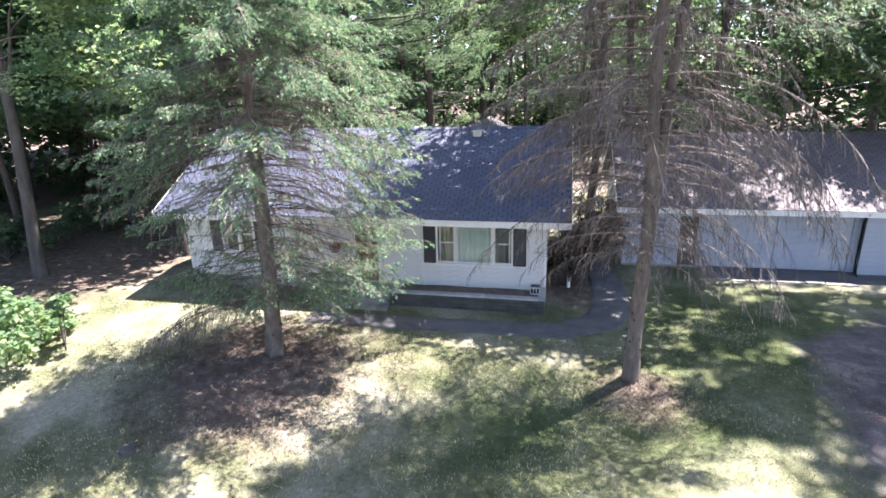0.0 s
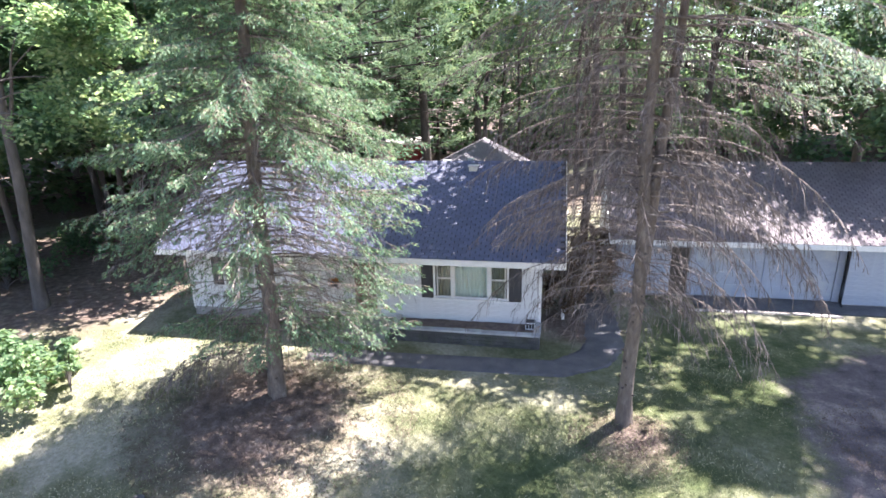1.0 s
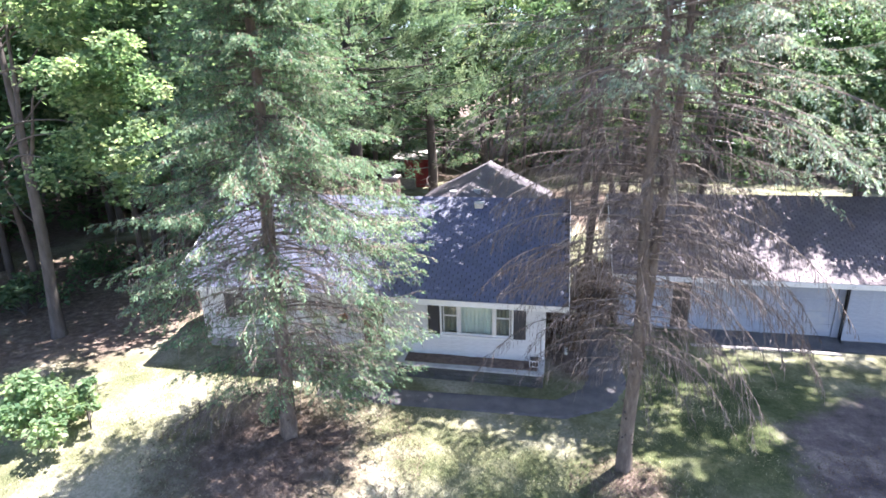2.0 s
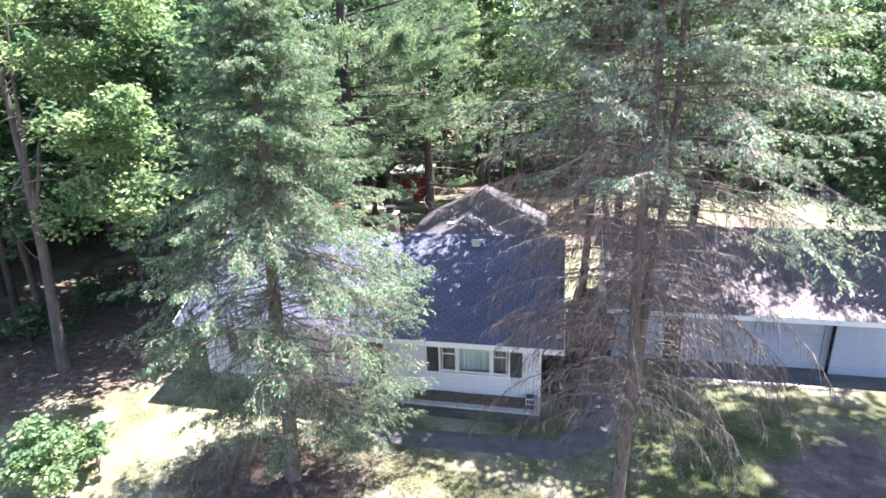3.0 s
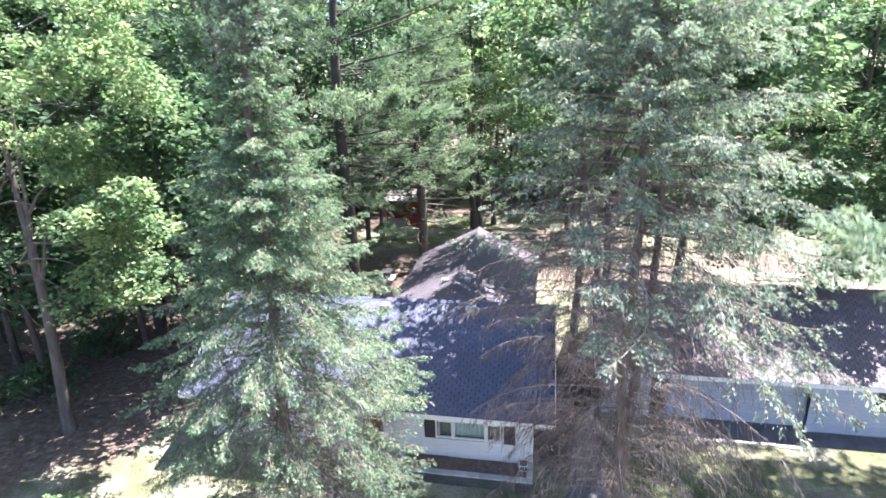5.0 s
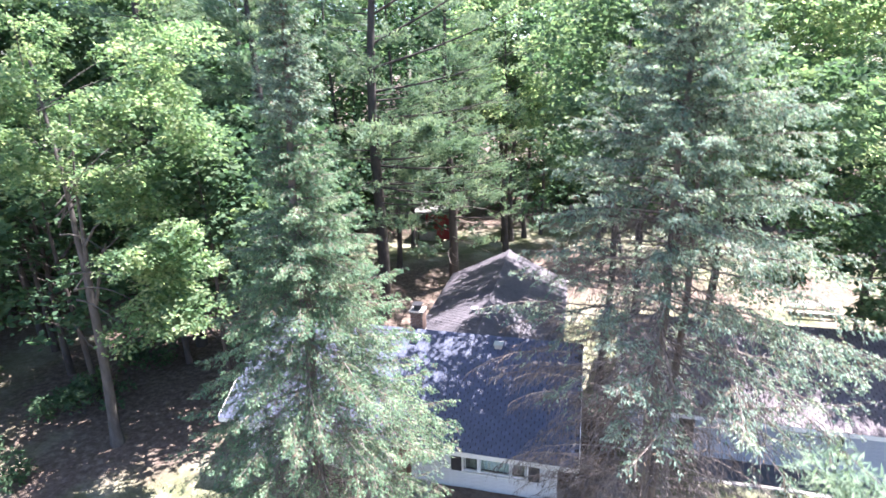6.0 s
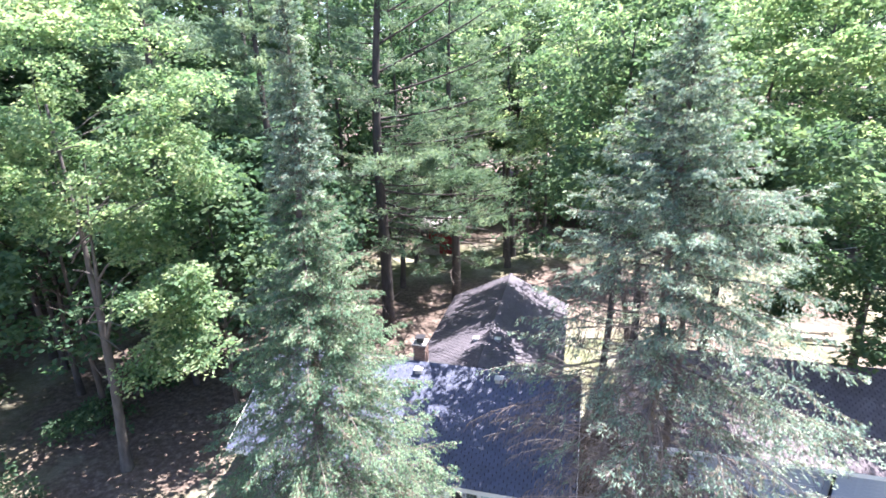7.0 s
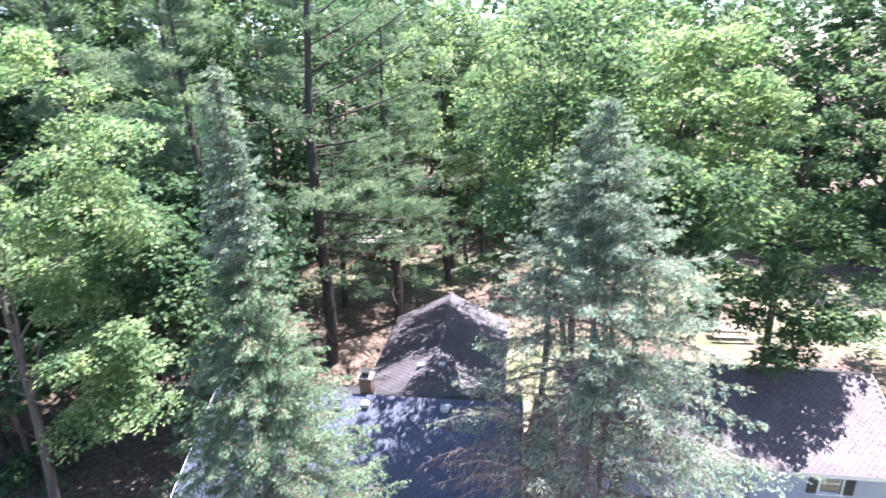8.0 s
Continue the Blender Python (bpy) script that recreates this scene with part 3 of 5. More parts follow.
def pine_tree(name, at, height, low, reach, seed, label, group="", extra=(), tufts=8, lean=0.0, girth=0.36):
    """A white pine: straight dark stem, long level limbs, brushes of needles towards their ends."""
    rng = np.random.default_rng(seed)
    tree = thing(name, at, label, "tree", group)
    wood, needle = Geo(), Geo()
    z = np.linspace(-0.2, height, 16)
    stem = np.stack([0.18 * np.sin(z * 0.25 + seed) + lean * z / height, 0.18 * np.cos(z * 0.22), z], 1)
    wood.tube(stem, girth * (1 - np.clip(z, 0, height) / height) ** 0.8 + 0.03, 10)
    jobs = [(h, rng.uniform(0, 6.283), reach * (1.05 - 0.75 * (h - low) / (height - low)) * rng.uniform(0.5, 1.1), 0.05, tufts) for h in np.arange(low, height, 0.31)]
    jobs += [(*e, 0.05, tufts)[:5] if len(e) == 3 else e for e in extra]
    cs, ax = [], []
    for h, a, L, rise, many in jobs:
        s = np.linspace(0, 1, 6)
        pts = np.stack([L * s * np.cos(a + 0.2 * s), L * s * np.sin(a + 0.2 * s), h + L * (rise * s + 0.12 * s ** 3)], 1) + np.array([lean * h / height, 0, 0])
        wood.tube(pts, 0.05 * (1 - s) * (L / reach) + 0.012, 5)
        for k in range(many):
            f = rng.uniform(0.35, 1.0) ** (0.7 if many < 20 else 0.3)
            c = np.array([np.interp(f, s, pts[:, i]) for i in range(3)])
            o = rng.normal(0, 1, 3) * np.array([1, 1, 0.28]) * (0.22 if many < 20 else 0.10) * L * (1.15 - 0.5 * f)
            wood.strips(c[None], (c + o * 0.5)[None], (c + o)[None], [0.014], unit(rng.normal(0, 1, (1, 3))))
            cs.append(c + o)
            ax.append(unit(np.array([np.cos(a), np.sin(a), 0.35]) + o * 0.6))
    cs, ax = np.array(cs), np.array(ax)
    per = 32
    idx = np.repeat(np.arange(len(cs)), per)
    m = len(idx)
    c0 = cs[idx] + ax[idx] * rng.uniform(-0.55, 0.5, m)[:, None] + rng.normal(0, 1, (m, 3)) * np.array([0.13, 0.13, 0.10])
    u = unit(ax[idx] + rng.normal(0, 0.55, (m, 3)) + np.array([0, 0, 0.15]))
    v = unit(np.cross(u, rng.normal(0, 1, (m, 3))))
    needle.leaves(c0, u * rng.uniform(0.12, 0.22, m)[:, None], v * 0.029)
    attach("trunk", wood.mesh("trunk", M_BARK_DARK, True), None, tree)
    attach("crown", needle.mesh("crown", M_PINE), None, tree)
    bare = Geo()
    for k in range(16):
        h, a, L = rng.uniform(2.5, low + 3), rng.uniform(0, 6.283), rng.uniform(1.5, 4.5)
        s = np.linspace(0, 1, 6)
        pts = np.stack([L * s * np.cos(a + 0.4 * s), L * s * np.sin(a + 0.4 * s), h + L * (0.1 * s - 0.25 * s ** 2)], 1)
        bare.tube(pts, 0.028 * (1 - s) + 0.008, 4)
        for j in range(5):
            q = pts[rng.integers(2, 6)]
            e = q + rng.normal(0, 1, 3) * np.array([0.5, 0.5, 0.2])
            bare.strips(q[None], ((q + e) / 2)[None], e[None], [0.012], np.array([[0, 0, 1.0]]))
    tagged(attach("dead_wood", bare.mesh("dead_wood", M_DEAD), None, tree, "pale bare dead limbs"), "pale bare dead limbs", kind="stuff")
    return tree


def cloud(seed, n, centre, radii, base, shell=0.55):
    """Clump places through the outer part of an ellipsoid, given from the tree's foot."""
    rg = np.random.default_rng(seed)
    d = unit(rg.normal(0, 1, (n, 3)))
    return np.array(centre) - np.array(base) + d * np.array(radii) * (rg.uniform(shell ** 2, 1, n) ** 0.5)[:, None]


# ---- ground ----
def graded(lo, hi, fine_lo, fine_hi, step):
    a = list(np.arange(fine_lo, fine_hi + step / 2, step))
    for far in (6, 15, 40, 110, 300, 900):
        if fine_lo - far > lo:
            a.insert(0, fine_lo - far)
        if fine_hi + far < hi:
            a.append(fine_hi + far)
    return np.array([lo] + a + [hi])


def build_ground():
    gx, gy = graded(-2400, 2400, -36, 36, 0.5), graded(-2400, 2400, -6, 66, 0.5)
    X, Y = np.meshgrid(gx, gy, indexing="ij")
    Z = ground_z(X, Y)
    bumps = 0.05 * np.sin(X * 0.9 + 1.3 * np.sin(Y * 0.5)) * np.sin(Y * 0.8 + 0.7 * np.sin(X * 0.6))
    flat = (X > -14.6) & (X < 18.5) & (Y > 14.2) & (Y < 34)
    Z = Z + np.where(flat, 0, bumps * 0.6)
    n, m = X.shape
    i, j = np.meshgrid(np.arange(n - 1), np.arange(m - 1), indexing="ij")
    q = np.stack([i * m + j, (i + 1) * m + j, (i + 1) * m + j + 1, i * m + j + 1], -1)
    g = Geo()
    g.add(np.stack([X, Y, Z], -1), q)
    tagged(new("ground", g.mesh("ground", M_GROUND, True)), "dry patchy summer lawn running into leaf-littered forest floor", "ground", kind="structure")


build_ground()


def strip_sheet(name, left, right, material, lift, label, category, ragged=0.12):
    """A path or drive between two edges, following the ground just above it, with a thin rounded rim."""
    n, w = 220, 14
    t = np.linspace(0, 1, n)
    l = np.stack([np.interp(t, np.linspace(0, 1, len(left)), [p[k] for p in left]) for k in (0, 1)], 1)
    r = np.stack([np.interp(t, np.linspace(0, 1, len(right)), [p[k] for p in right]) for k in (0, 1)], 1)
    wob = ragged * (0.5 * np.sin(t * 31) + 0.4 * np.sin(t * 73 + 1) + 0.35 * np.sin(t * 161 + 2) + 0.3 * np.sin(t * 333))
    s = np.linspace(0, 1, w)[None, :, None]
    P = l[:, None] * (1 - s) + r[:, None] * s
    P[:, 0, 0] += wob
    P[:, -1, 0] -= wob[::-1]
    z = ground_z(P[..., 0], P[..., 1]) + lift
    z[:, 0] -= lift + 0.03
    z[:, -1] -= lift + 0.03
    V = np.concatenate([P, z[..., None]], -1)
    i, j = np.meshgrid(np.arange(n - 1), np.arange(w - 1), indexing="ij")
    q = np.stack([i * w + j, i * w + j + 1, (i + 1) * w + j + 1, (i + 1) * w + j], -1)
    g = Geo()
    g.add(V, q)
    tagged(new(name, g.mesh(name, material, True)), label, category, kind="structure")


strip_sheet("driveway", [(3.4, -4), (4.3, 8), (4.9, 12.2), (5.5, 16), (5.4, 18.5), (5.3, 20.25)], [(11.8, -4), (12.8, 8), (13.4, 12.2), (14.2, 16), (15.5, 18.5), (17.5, 20.25)], M_DRIVE, 0.02, "pinkish grey worn gravel drive dappled with leaf shade", "driveway", 0.25)
strip_sheet("front_walk", [(-7.9, 14.5), (-5, 14.45), (-2, 14.55), (0.4, 14.6), (1.9, 15.4), (2.6, 17.0), (2.5, 19.5), (2.2, 22.5)], [(-7.9, 15.5), (-5, 15.45), (-2, 15.6), (0.1, 15.7), (0.9, 16.4), (1.25, 17.4), (1.2, 19.5), (1.0, 22.5)], M_ASPHALT, 0.03, "dark worn asphalt garden path curving round the house", "path")

# ---- the house ----
EAVE_Y, EAVE_Z, RIDGE_Y, RIDGE_Z, ROOF_L, ROOF_R = 16.3, 3.08, 20.85, 5.62, -14.35, 0.45
WALL_Y, WALL_L, WALL_R, BACK_Y = 17.4, -13.9, -0.33, 24.3
house = thing("house", (-7.1, 20.8, 0), "white single-storey house with blue-grey shingle roof behind two spruces", "house")


def tab_mesh(name, wide, long, material):
    bm = bmesh.new()
    h = 0.010
    pts = [(-wide / 2, 0, h), (wide / 2, 0, h), (wide / 2, long, 0.003), (-wide / 2, long, 0.003)]
    top = [bm.verts.new(p) for p in pts]
    low = [bm.verts.new((x, y, -0.004)) for x, y, z in pts]
    bm.faces.new(top)
    for i in range(4):
        j = (i + 1) % 4
        bm.faces.new((low[i], low[j], top[j], top[i]))
    bmesh.ops.recalc_face_normals(bm, faces=bm.faces)
    me = bpy.data.meshes.new(name)
    bm.to_mesh(me)
    bm.free()
    me.materials.append(material)
    return me


def shingle_slope(parent, start, along, up, width, run, material, tab=0.305, course=0.145, single=None, single_mat=None, seed=1):
    """Courses of shingle tabs on one slope; those that single() picks are pieces of their own, the rest one joined part."""
    rng = np.random.default_rng(seed)
    along, up = Vector(along).normalized(), Vector(up).normalized()
    nrm = along.cross(up).normalized()
    turn = Matrix((along, up, nrm)).transposed().to_4x4()
    base = origin_of(parent)
    piece = tab_mesh("shingle", tab - 0.032, course + 0.03, single_mat) if single else None
    T = np.array(turn.to_3x3())
    hw, ln = (tab - 0.032) / 2, course + 0.03
    cell = np.array([(-hw, 0, 0.010), (hw, 0, 0.010), (hw, ln, 0.003), (-hw, ln, 0.003), (-hw, 0, -0.004), (hw, 0, -0.004), (hw, ln, -0.004), (-hw, ln, -0.004)])
    quads = np.array([(0, 1, 2, 3), (4, 5, 1, 0), (5, 6, 2, 1), (7, 4, 0, 3)])
    spots, made = [], 0
    for r in range(int(run / course)):
        off = (tab / 2 if r % 2 else 0) + rng.uniform(-0.012, 0.012)
        for c in range(int(width / tab)):
            u, v = off + (c + 0.5) * tab, r * course + rng.uniform(-0.004, 0.004)
            if u + tab / 2 > width:
                continue
            if single and made < 300 and single(u, v):
                ob = new("shingle", piece)
                p = Vector(start) + along * u + up * v + nrm * 0.012
                ob.matrix_basis = Matrix.Translation(p - base) @ turn
                ob.parent = parent
                made += 1
            else:
                spots.append((u, v, 0.012 + rng.uniform(0, 0.004)))
    spots = np.array(spots)
    V = (cell[None] + spots[:, None, :]) @ T.T + np.array(Vector(start) - base)
    g = Geo()
    g.add(V, (quads[None] + 8 * np.arange(len(spots))[:, None, None]))
    ob = attach("shingles", g.mesh("shingles", material), None, parent)
    tagged(ob, kind="stuff")


def gable_deck(parent, x0, x1, ye, ze, yr, zr, yb, thick=0.16):
    """Roof deck with two slopes, ridge along x, with real thickness."""
    out = [(ye, ze), (yr, zr), (yb, ze), (yb, ze - thick), (yr, zr - thick), (ye, ze - thick)]
    return part("roof", solid(out, "x", x0, x1), M_FELT, parent, "low-pitched roof of blue-grey three-tab shingles")


roof = gable_deck(house, ROOF_L, ROOF_R, EAVE_Y, EAVE_Z, RIDGE_Y, RIDGE_Z, 25.4)
part("fascia", box(ROOF_L, ROOF_R, EAVE_Y - 0.03, EAVE_Y - 0.002, EAVE_Z - 0.22, EAVE_Z - 0.015, 0.004), M_WHITE, house, "white painted eave board")
part("soffit", box(ROOF_L + 0.02, ROOF_R - 0.02, EAVE_Y, WALL_Y - 0.003, EAVE_Z - 0.22, EAVE_Z - 0.19), M_WHITE, house)
for x, s in ((ROOF_L, -1), (ROOF_R, 1)):
    a, b = sorted((x, x + 0.025 * s))
    out = [(EAVE_Y, EAVE_Z + 0.02), (RIDGE_Y, RIDGE_Z + 0.02), (25.4, EAVE_Z + 0.02), (25.4, EAVE_Z - 0.19), (RIDGE_Y, RIDGE_Z - 0.19), (EAVE_Y, EAVE_Z - 0.19)]
    part("rake_board", solid(out, "x", a + 0.002 * s, b + 0.002 * s), M_WHITE, house, "white painted rake board")
rx = ROOF_L + 0.02
while rx < ROOF_R - 0.2:
    out = [(RIDGE_Y - 0.15, RIDGE_Z - 0.045), (RIDGE_Y, RIDGE_Z + 0.045), (RIDGE_Y + 0.15, RIDGE_Z - 0.045), (RIDGE_Y, RIDGE_Z + 0.02)]
    part("ridge_cap", solid(out, "x", rx, min(rx + 0.29, ROOF_R)), M_ROOF, roof)
    rx += 0.3

# walls, with the openings cut through
win = (-4.02, -1.48, 1.25, 2.62)
win2 = (-12.35, -11.1, 1.35, 2.62)
door = (-7.15, -6.2, 0.42, 2.5)
top = EAVE_Z - 0.18
core = bmesh.new()
xs = sorted({WALL_L, WALL_R, *win[:2], *win2[:2], *door[:2]})
for a, b in zip(xs, xs[1:]):
    hole = next((o for o in (win, win2, door) if o[0] - 1e-6 <= a and b <= o[1] + 1e-6), None)
    for z0, z1 in (((0.0, hole[2]), (hole[3], top)) if hole else ((0.0, top),)):
        box(a, b, WALL_Y + 0.03, WALL_Y + 0.18, z0 - (0.2 if z0 == 0 else 0), z1, bm=core)
wall = part("front_wall", core, M_WHITE, house)
part("side_wall", solid([(WALL_Y + 0.03, -0.2), (WALL_Y + 0.03, top), (WALL_Y + 0.03, 3.5), (RIDGE_Y, RIDGE_Z - 0.2), (BACK_Y, 3.5), (BACK_Y, -0.2)], "x", WALL_R - 0.15, WALL_R), M_SIDING, house, "white sided gable end")
part("side_wall", solid([(WALL_Y + 0.03, -0.2), (WALL_Y + 0.03, top), (WALL_Y + 0.03, 3.5), (RIDGE_Y, RIDGE_Z - 0.2), (BACK_Y, 3.5), (BACK_Y, -0.2)], "x", WALL_L, WALL_L + 0.15), M_SIDING, house, "white sided gable end")
part("back_wall", box(WALL_L + 0.15, WALL_R - 0.15, BACK_Y - 0.15, BACK_Y, -0.2, 3.2), M_SIDING, house)
part("house_floor", box(WALL_L + 0.15, WALL_R - 0.15, WALL_Y + 0.18, BACK_Y - 0.15, 0.35, 0.42), M_WOOD, house)
part("house_ceiling", box(WALL_L + 0.15, WALL_R - 0.15, WALL_Y + 0.18, BACK_Y - 0.15, 2.82, 2.88), M_ROOM, house)
part("room_wall", box(WALL_L + 0.15, WALL_R - 0.15, 20.6, 20.7, 0.42, 2.82), M_ROOM, house)
part("foundation", box(WALL_L - 0.01, WALL_R + 0.01, WALL_Y - 0.005, WALL_Y + 0.03, -0.2, 0.36), M_CONC, house, "stained grey concrete foundation")


def board_mesh(name, material):
    """A lap-siding board one metre long, thicker at its lower edge."""
    bm = solid([(-0.028, 0.0), (0.0, 0.0), (0.0, 0.2), (-0.008, 0.2)], "x", 0, 1)
    bmesh.ops.recalc_face_normals(bm, faces=bm.faces)
    me = bpy.data.meshes.new(name)
    bm.to_mesh(me)
    bm.free()
    me.materials.append(material)
    return me


BOARD = board_mesh("siding_board", M_SIDING)
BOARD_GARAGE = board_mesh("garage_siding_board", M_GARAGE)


def lay_siding(parent, y, x0, x1, z0, z1, holes=(), exposure=0.19, board=None):
    base = origin_of(parent)
    z = z0
    while z < z1 - 0.03:
        h = min(exposure + 0.01, z1 - z)
        spans = [(x0, x1)]
        for a, b, c, d in holes:
            if z + h * 0.5 > c and z + h * 0.5 < d:
                spans = [s for lo, hi in spans for s in ((lo, min(hi, a)), (max(lo, b), hi)) if s[1] - s[0] > 0.02]
        for lo, hi in spans:
            ob = new("siding_board", board or BOARD)
            ob.location = Vector((lo, y, z)) - base
            ob.scale = (hi - lo, 1, h / 0.2)
            ob.parent = parent
        z += exposure


lay_siding(wall, WALL_Y + 0.029, WALL_L, WALL_R, 0.36, top, (win, win2, door))
for x in (WALL_L, WALL_R):
    part("corner_board", box(x - 0.045, x + 0.045, WALL_Y - 0.02, WALL_Y + 0.045, 0.3, top, 0.006), M_WHITE, house)


def window_unit(parent, o, y, sections, shutters=True, curtain=True, name="window"):
    """A framed window: outer frame, mullions, sashes with a meeting rail in the narrow lights, panes, sill, shutters."""
    x0, x1, z0, z1 = o
    w = part(name, box(x0 - 0.07, x1 + 0.07, y - 0.035, y + 0.02, z1, z1 + 0.08, 0.005), M_WHITE, parent)
    part("window_sill", box(x0 - 0.1, x1 + 0.1, y - 0.075, y + 0.1, z0 - 0.06, z0, 0.008), M_WHITE, w)
    for a, b in ((x0 - 0.07, x0), (x1, x1 + 0.07)):
        part("jamb", box(a, b, y - 0.035, y + 0.12, z0, z1, 0.005), M_WHITE, w)
    x = x0
    for i, (frac, split) in enumerate(sections):
        b = x + (x1 - x0) * frac
        if i:
            part("mullion", box(x - 0.045, x + 0.045, y - 0.02, y + 0.1, z0, z1, 0.005), M_WHITE, w)
        lo, hi = x + 0.045, b - 0.045
        for a0, a1, c0, c1 in ((lo, lo + 0.035, z0, z1), (hi - 0.035, hi, z0, z1), (lo + 0.035, hi - 0.035, z0, z0 + 0.045), (lo + 0.035, hi - 0.035, z1 - 0.045, z1)):
            part("sash", box(a0, a1, y + 0.03, y + 0.07, c0, c1, 0.004), M_WHITE, w)
        if split:
            zm = (z0 + z1) / 2 + 0.05
            part("meeting_rail", box(lo + 0.035, hi - 0.035, y + 0.025, y + 0.07, zm - 0.025, zm + 0.025, 0.004), M_WHITE, w)
        pane = part("pane", box(lo + 0.03, hi - 0.03, y + 0.047, y + 0.053, z0 + 0.04, z1 - 0.04), M_GLASS, w)
        pane.visible_shadow = False
        if curtain:
            g = Geo()
            n = 48
            cx = np.linspace(lo, hi, n)
            cy = y + 0.26 + 0.025 * np.sin(cx * 42) + 0.012 * np.sin(cx * 97)
            lowz = z0 - 0.02
            v = np.stack([np.stack([cx, cy, np.full(n, zz)], 1) for zz in (lowz, z1 + 0.05)]) - np.array(origin_of(w))
            i0 = np.arange(n - 1)
            g.add(v, np.stack([i0, i0 + 1, n + i0 + 1, n + i0], 1))
            attach("curtain", g.mesh("curtain", M_BLIND if split else M_CURTAIN, True), None, w, "dull olive-grey drape" if split else "pale green pleated curtain")
        x = b
    if shutters:
        for a, b in ((x0 - 0.51, x0 - 0.075), (x1 + 0.075, x1 + 0.51)):
            sh = part("shutter", box(a, b, y - 0.05, y - 0.022, z0 - 0.01, z1 + 0.03, 0.006), M_BLACK, w, "black louvred shutter")
            for k in range(16):
                zz = z0 + 0.06 + k * (z1 - z0 - 0.1) / 16
                bm = solid([(y - 0.062, zz), (y - 0.05, zz + 0.05), (y - 0.045, zz + 0.05), (y - 0.05, zz)], "x", a + 0.05, b - 0.05)
                part("slat", bm, M_BLACK, sh)
    return w


window_unit(house, win, WALL_Y, ((0.245, True), (0.51, False), (0.245, True)))
window_unit(house, win2, WALL_Y, ((0.5, True), (0.5, True)), name="window")

# front door in its frame
dr = part("door", box(door[0] + 0.05, door[1] - 0.05, WALL_Y + 0.06, WALL_Y + 0.11, door[2] + 0.02, door[3] - 0.05, 0.004), surface("brown_door_paint", [(0.3, (0.13, 0.06, 0.04)), (0.7, (0.19, 0.09, 0.06))], 4, 0.5, 0.3, 30, (1, 1, 0.2)), house, "brown plank front door")
for k in range(6):
    x = door[0] + 0.10 + k * 0.13
    part("plank", box(x, x + 0.115, WALL_Y + 0.048, WALL_Y + 0.06, door[2] + 0.05, door[3] - 0.08, 0.004), dr.data.materials[0], dr)
for a, b in ((door[0] - 0.05, door[0] + 0.05), (door[1] - 0.05, door[1] + 0.05)):
    part("door_frame", box(a, b, WALL_Y - 0.025, WALL_Y + 0.15, door[2], door[3], 0.004), M_WHITE, dr)
part("door_frame", box(door[0] - 0.05, door[1] + 0.05, WALL_Y - 0.025, WALL_Y + 0.15, door[3], door[3] + 0.08, 0.004), M_WHITE, dr)
part("door_handle", box(door[1] - 0.15, door[1] - 0.12, WALL_Y + 0.0, WALL_Y + 0.048, 1.35, 1.5, 0.008), M_METAL, dr)
# number bars beside the door
M_BRONZE = surface("brown_bronze", [(0.3, (0.10, 0.055, 0.03)), (0.7, (0.17, 0.10, 0.06))], 8, 0.5, 0.1, 40)
for k, w in enumerate((0.025, 0.055, 0.025, 0.055)):
    x = -5.56 + k * 0.095
    part("number_bar", box(x, x + w, WALL_Y - 0.025, WALL_Y - 0.008, 2.27, 2.38, 0.004), M_BRONZE, house, "brown plain number bar")

# rear wing with its ridge running back
WX, WH, WY0, WY1, WZR, WZE = -4.25, 3.85, 21.0, 33.7, 5.3, 3.4
wing_roof = part("rear_roof", solid([(WX - WH, WZE), (WX, WZR), (WX + WH, WZE), (WX + WH, WZE - 0.16), (WX, WZR - 0.16), (WX - WH, WZE - 0.16)], "y", WY0, WY1), M_FELT, house, "rear wing roof of weathered brown shingles")
part("wing_wall", solid([(WX - WH + 0.4, -0.2), (WX - WH + 0.4, 3.45), (WX, WZR - 0.18), (WX + WH - 0.4, 3.45), (WX + WH - 0.4, -0.2)], "y", BACK_Y + 0.01, WY1 - 0.4), M_SIDING, house, "white sided rear wing")
for s in (-1, 1):
    a = Vector((WX + s * WH, WY0 if s < 0 else WY1, WZE))
    part("wing_fascia", box(WX + s * WH - 0.02 if s > 0 else WX - WH - 0.02, WX + s * WH + 0.02 if s > 0 else WX - WH + 0.02, 25.5, WY1, WZE - 0.18, WZE + 0.012), M_WHITE, house)
ry = 21.5
while ry < WY1 - 0.1:
    part("ridge_cap", solid([(WX - 0.15, WZR - 0.05), (WX, WZR + 0.04), (WX + 0.15, WZR - 0.05), (WX, WZR + 0.015)], "y", ry, ry + 0.29), M_ROOF_WING, wing_roof)
    ry += 0.3


def roof_vent(parent, x, v, y0, z0, slope, size=0.32):
    """A square low box vent with a turned-down hood."""
    up = Vector((0, 1, slope)).normalized()
    p = Vector((x, y0, z0)) + up * v
    bm = box(x - size / 2, x + size / 2, p.y - size / 2, p.y + size / 2, p.z - 0.05, p.z + 0.14, 0.02)
    vent = part("roof_vent", bm, M_METAL, parent, "small pale metal roof vent")
    part("vent_hood", box(x - size / 2 - 0.04, x + size / 2 + 0.04, p.y - size / 2 - 0.05, p.y + size / 2 + 0.04, p.z + 0.14, p.z + 0.17, 0.008), M_METAL, vent)


SLOPE = (RIDGE_Z - EAVE_Z) / (RIDGE_Y - EAVE_Y)
for vx in (-3.05, -6.75):
    roof_vent(house, vx, 4.72, EAVE_Y, EAVE_Z, SLOPE)
roof_vent(house, -4.9, 0, 24.6, 5.0, 0, 0.26)
roof_vent(house, -3.75, 0, 24.6, 5.08, 0, 0.26)

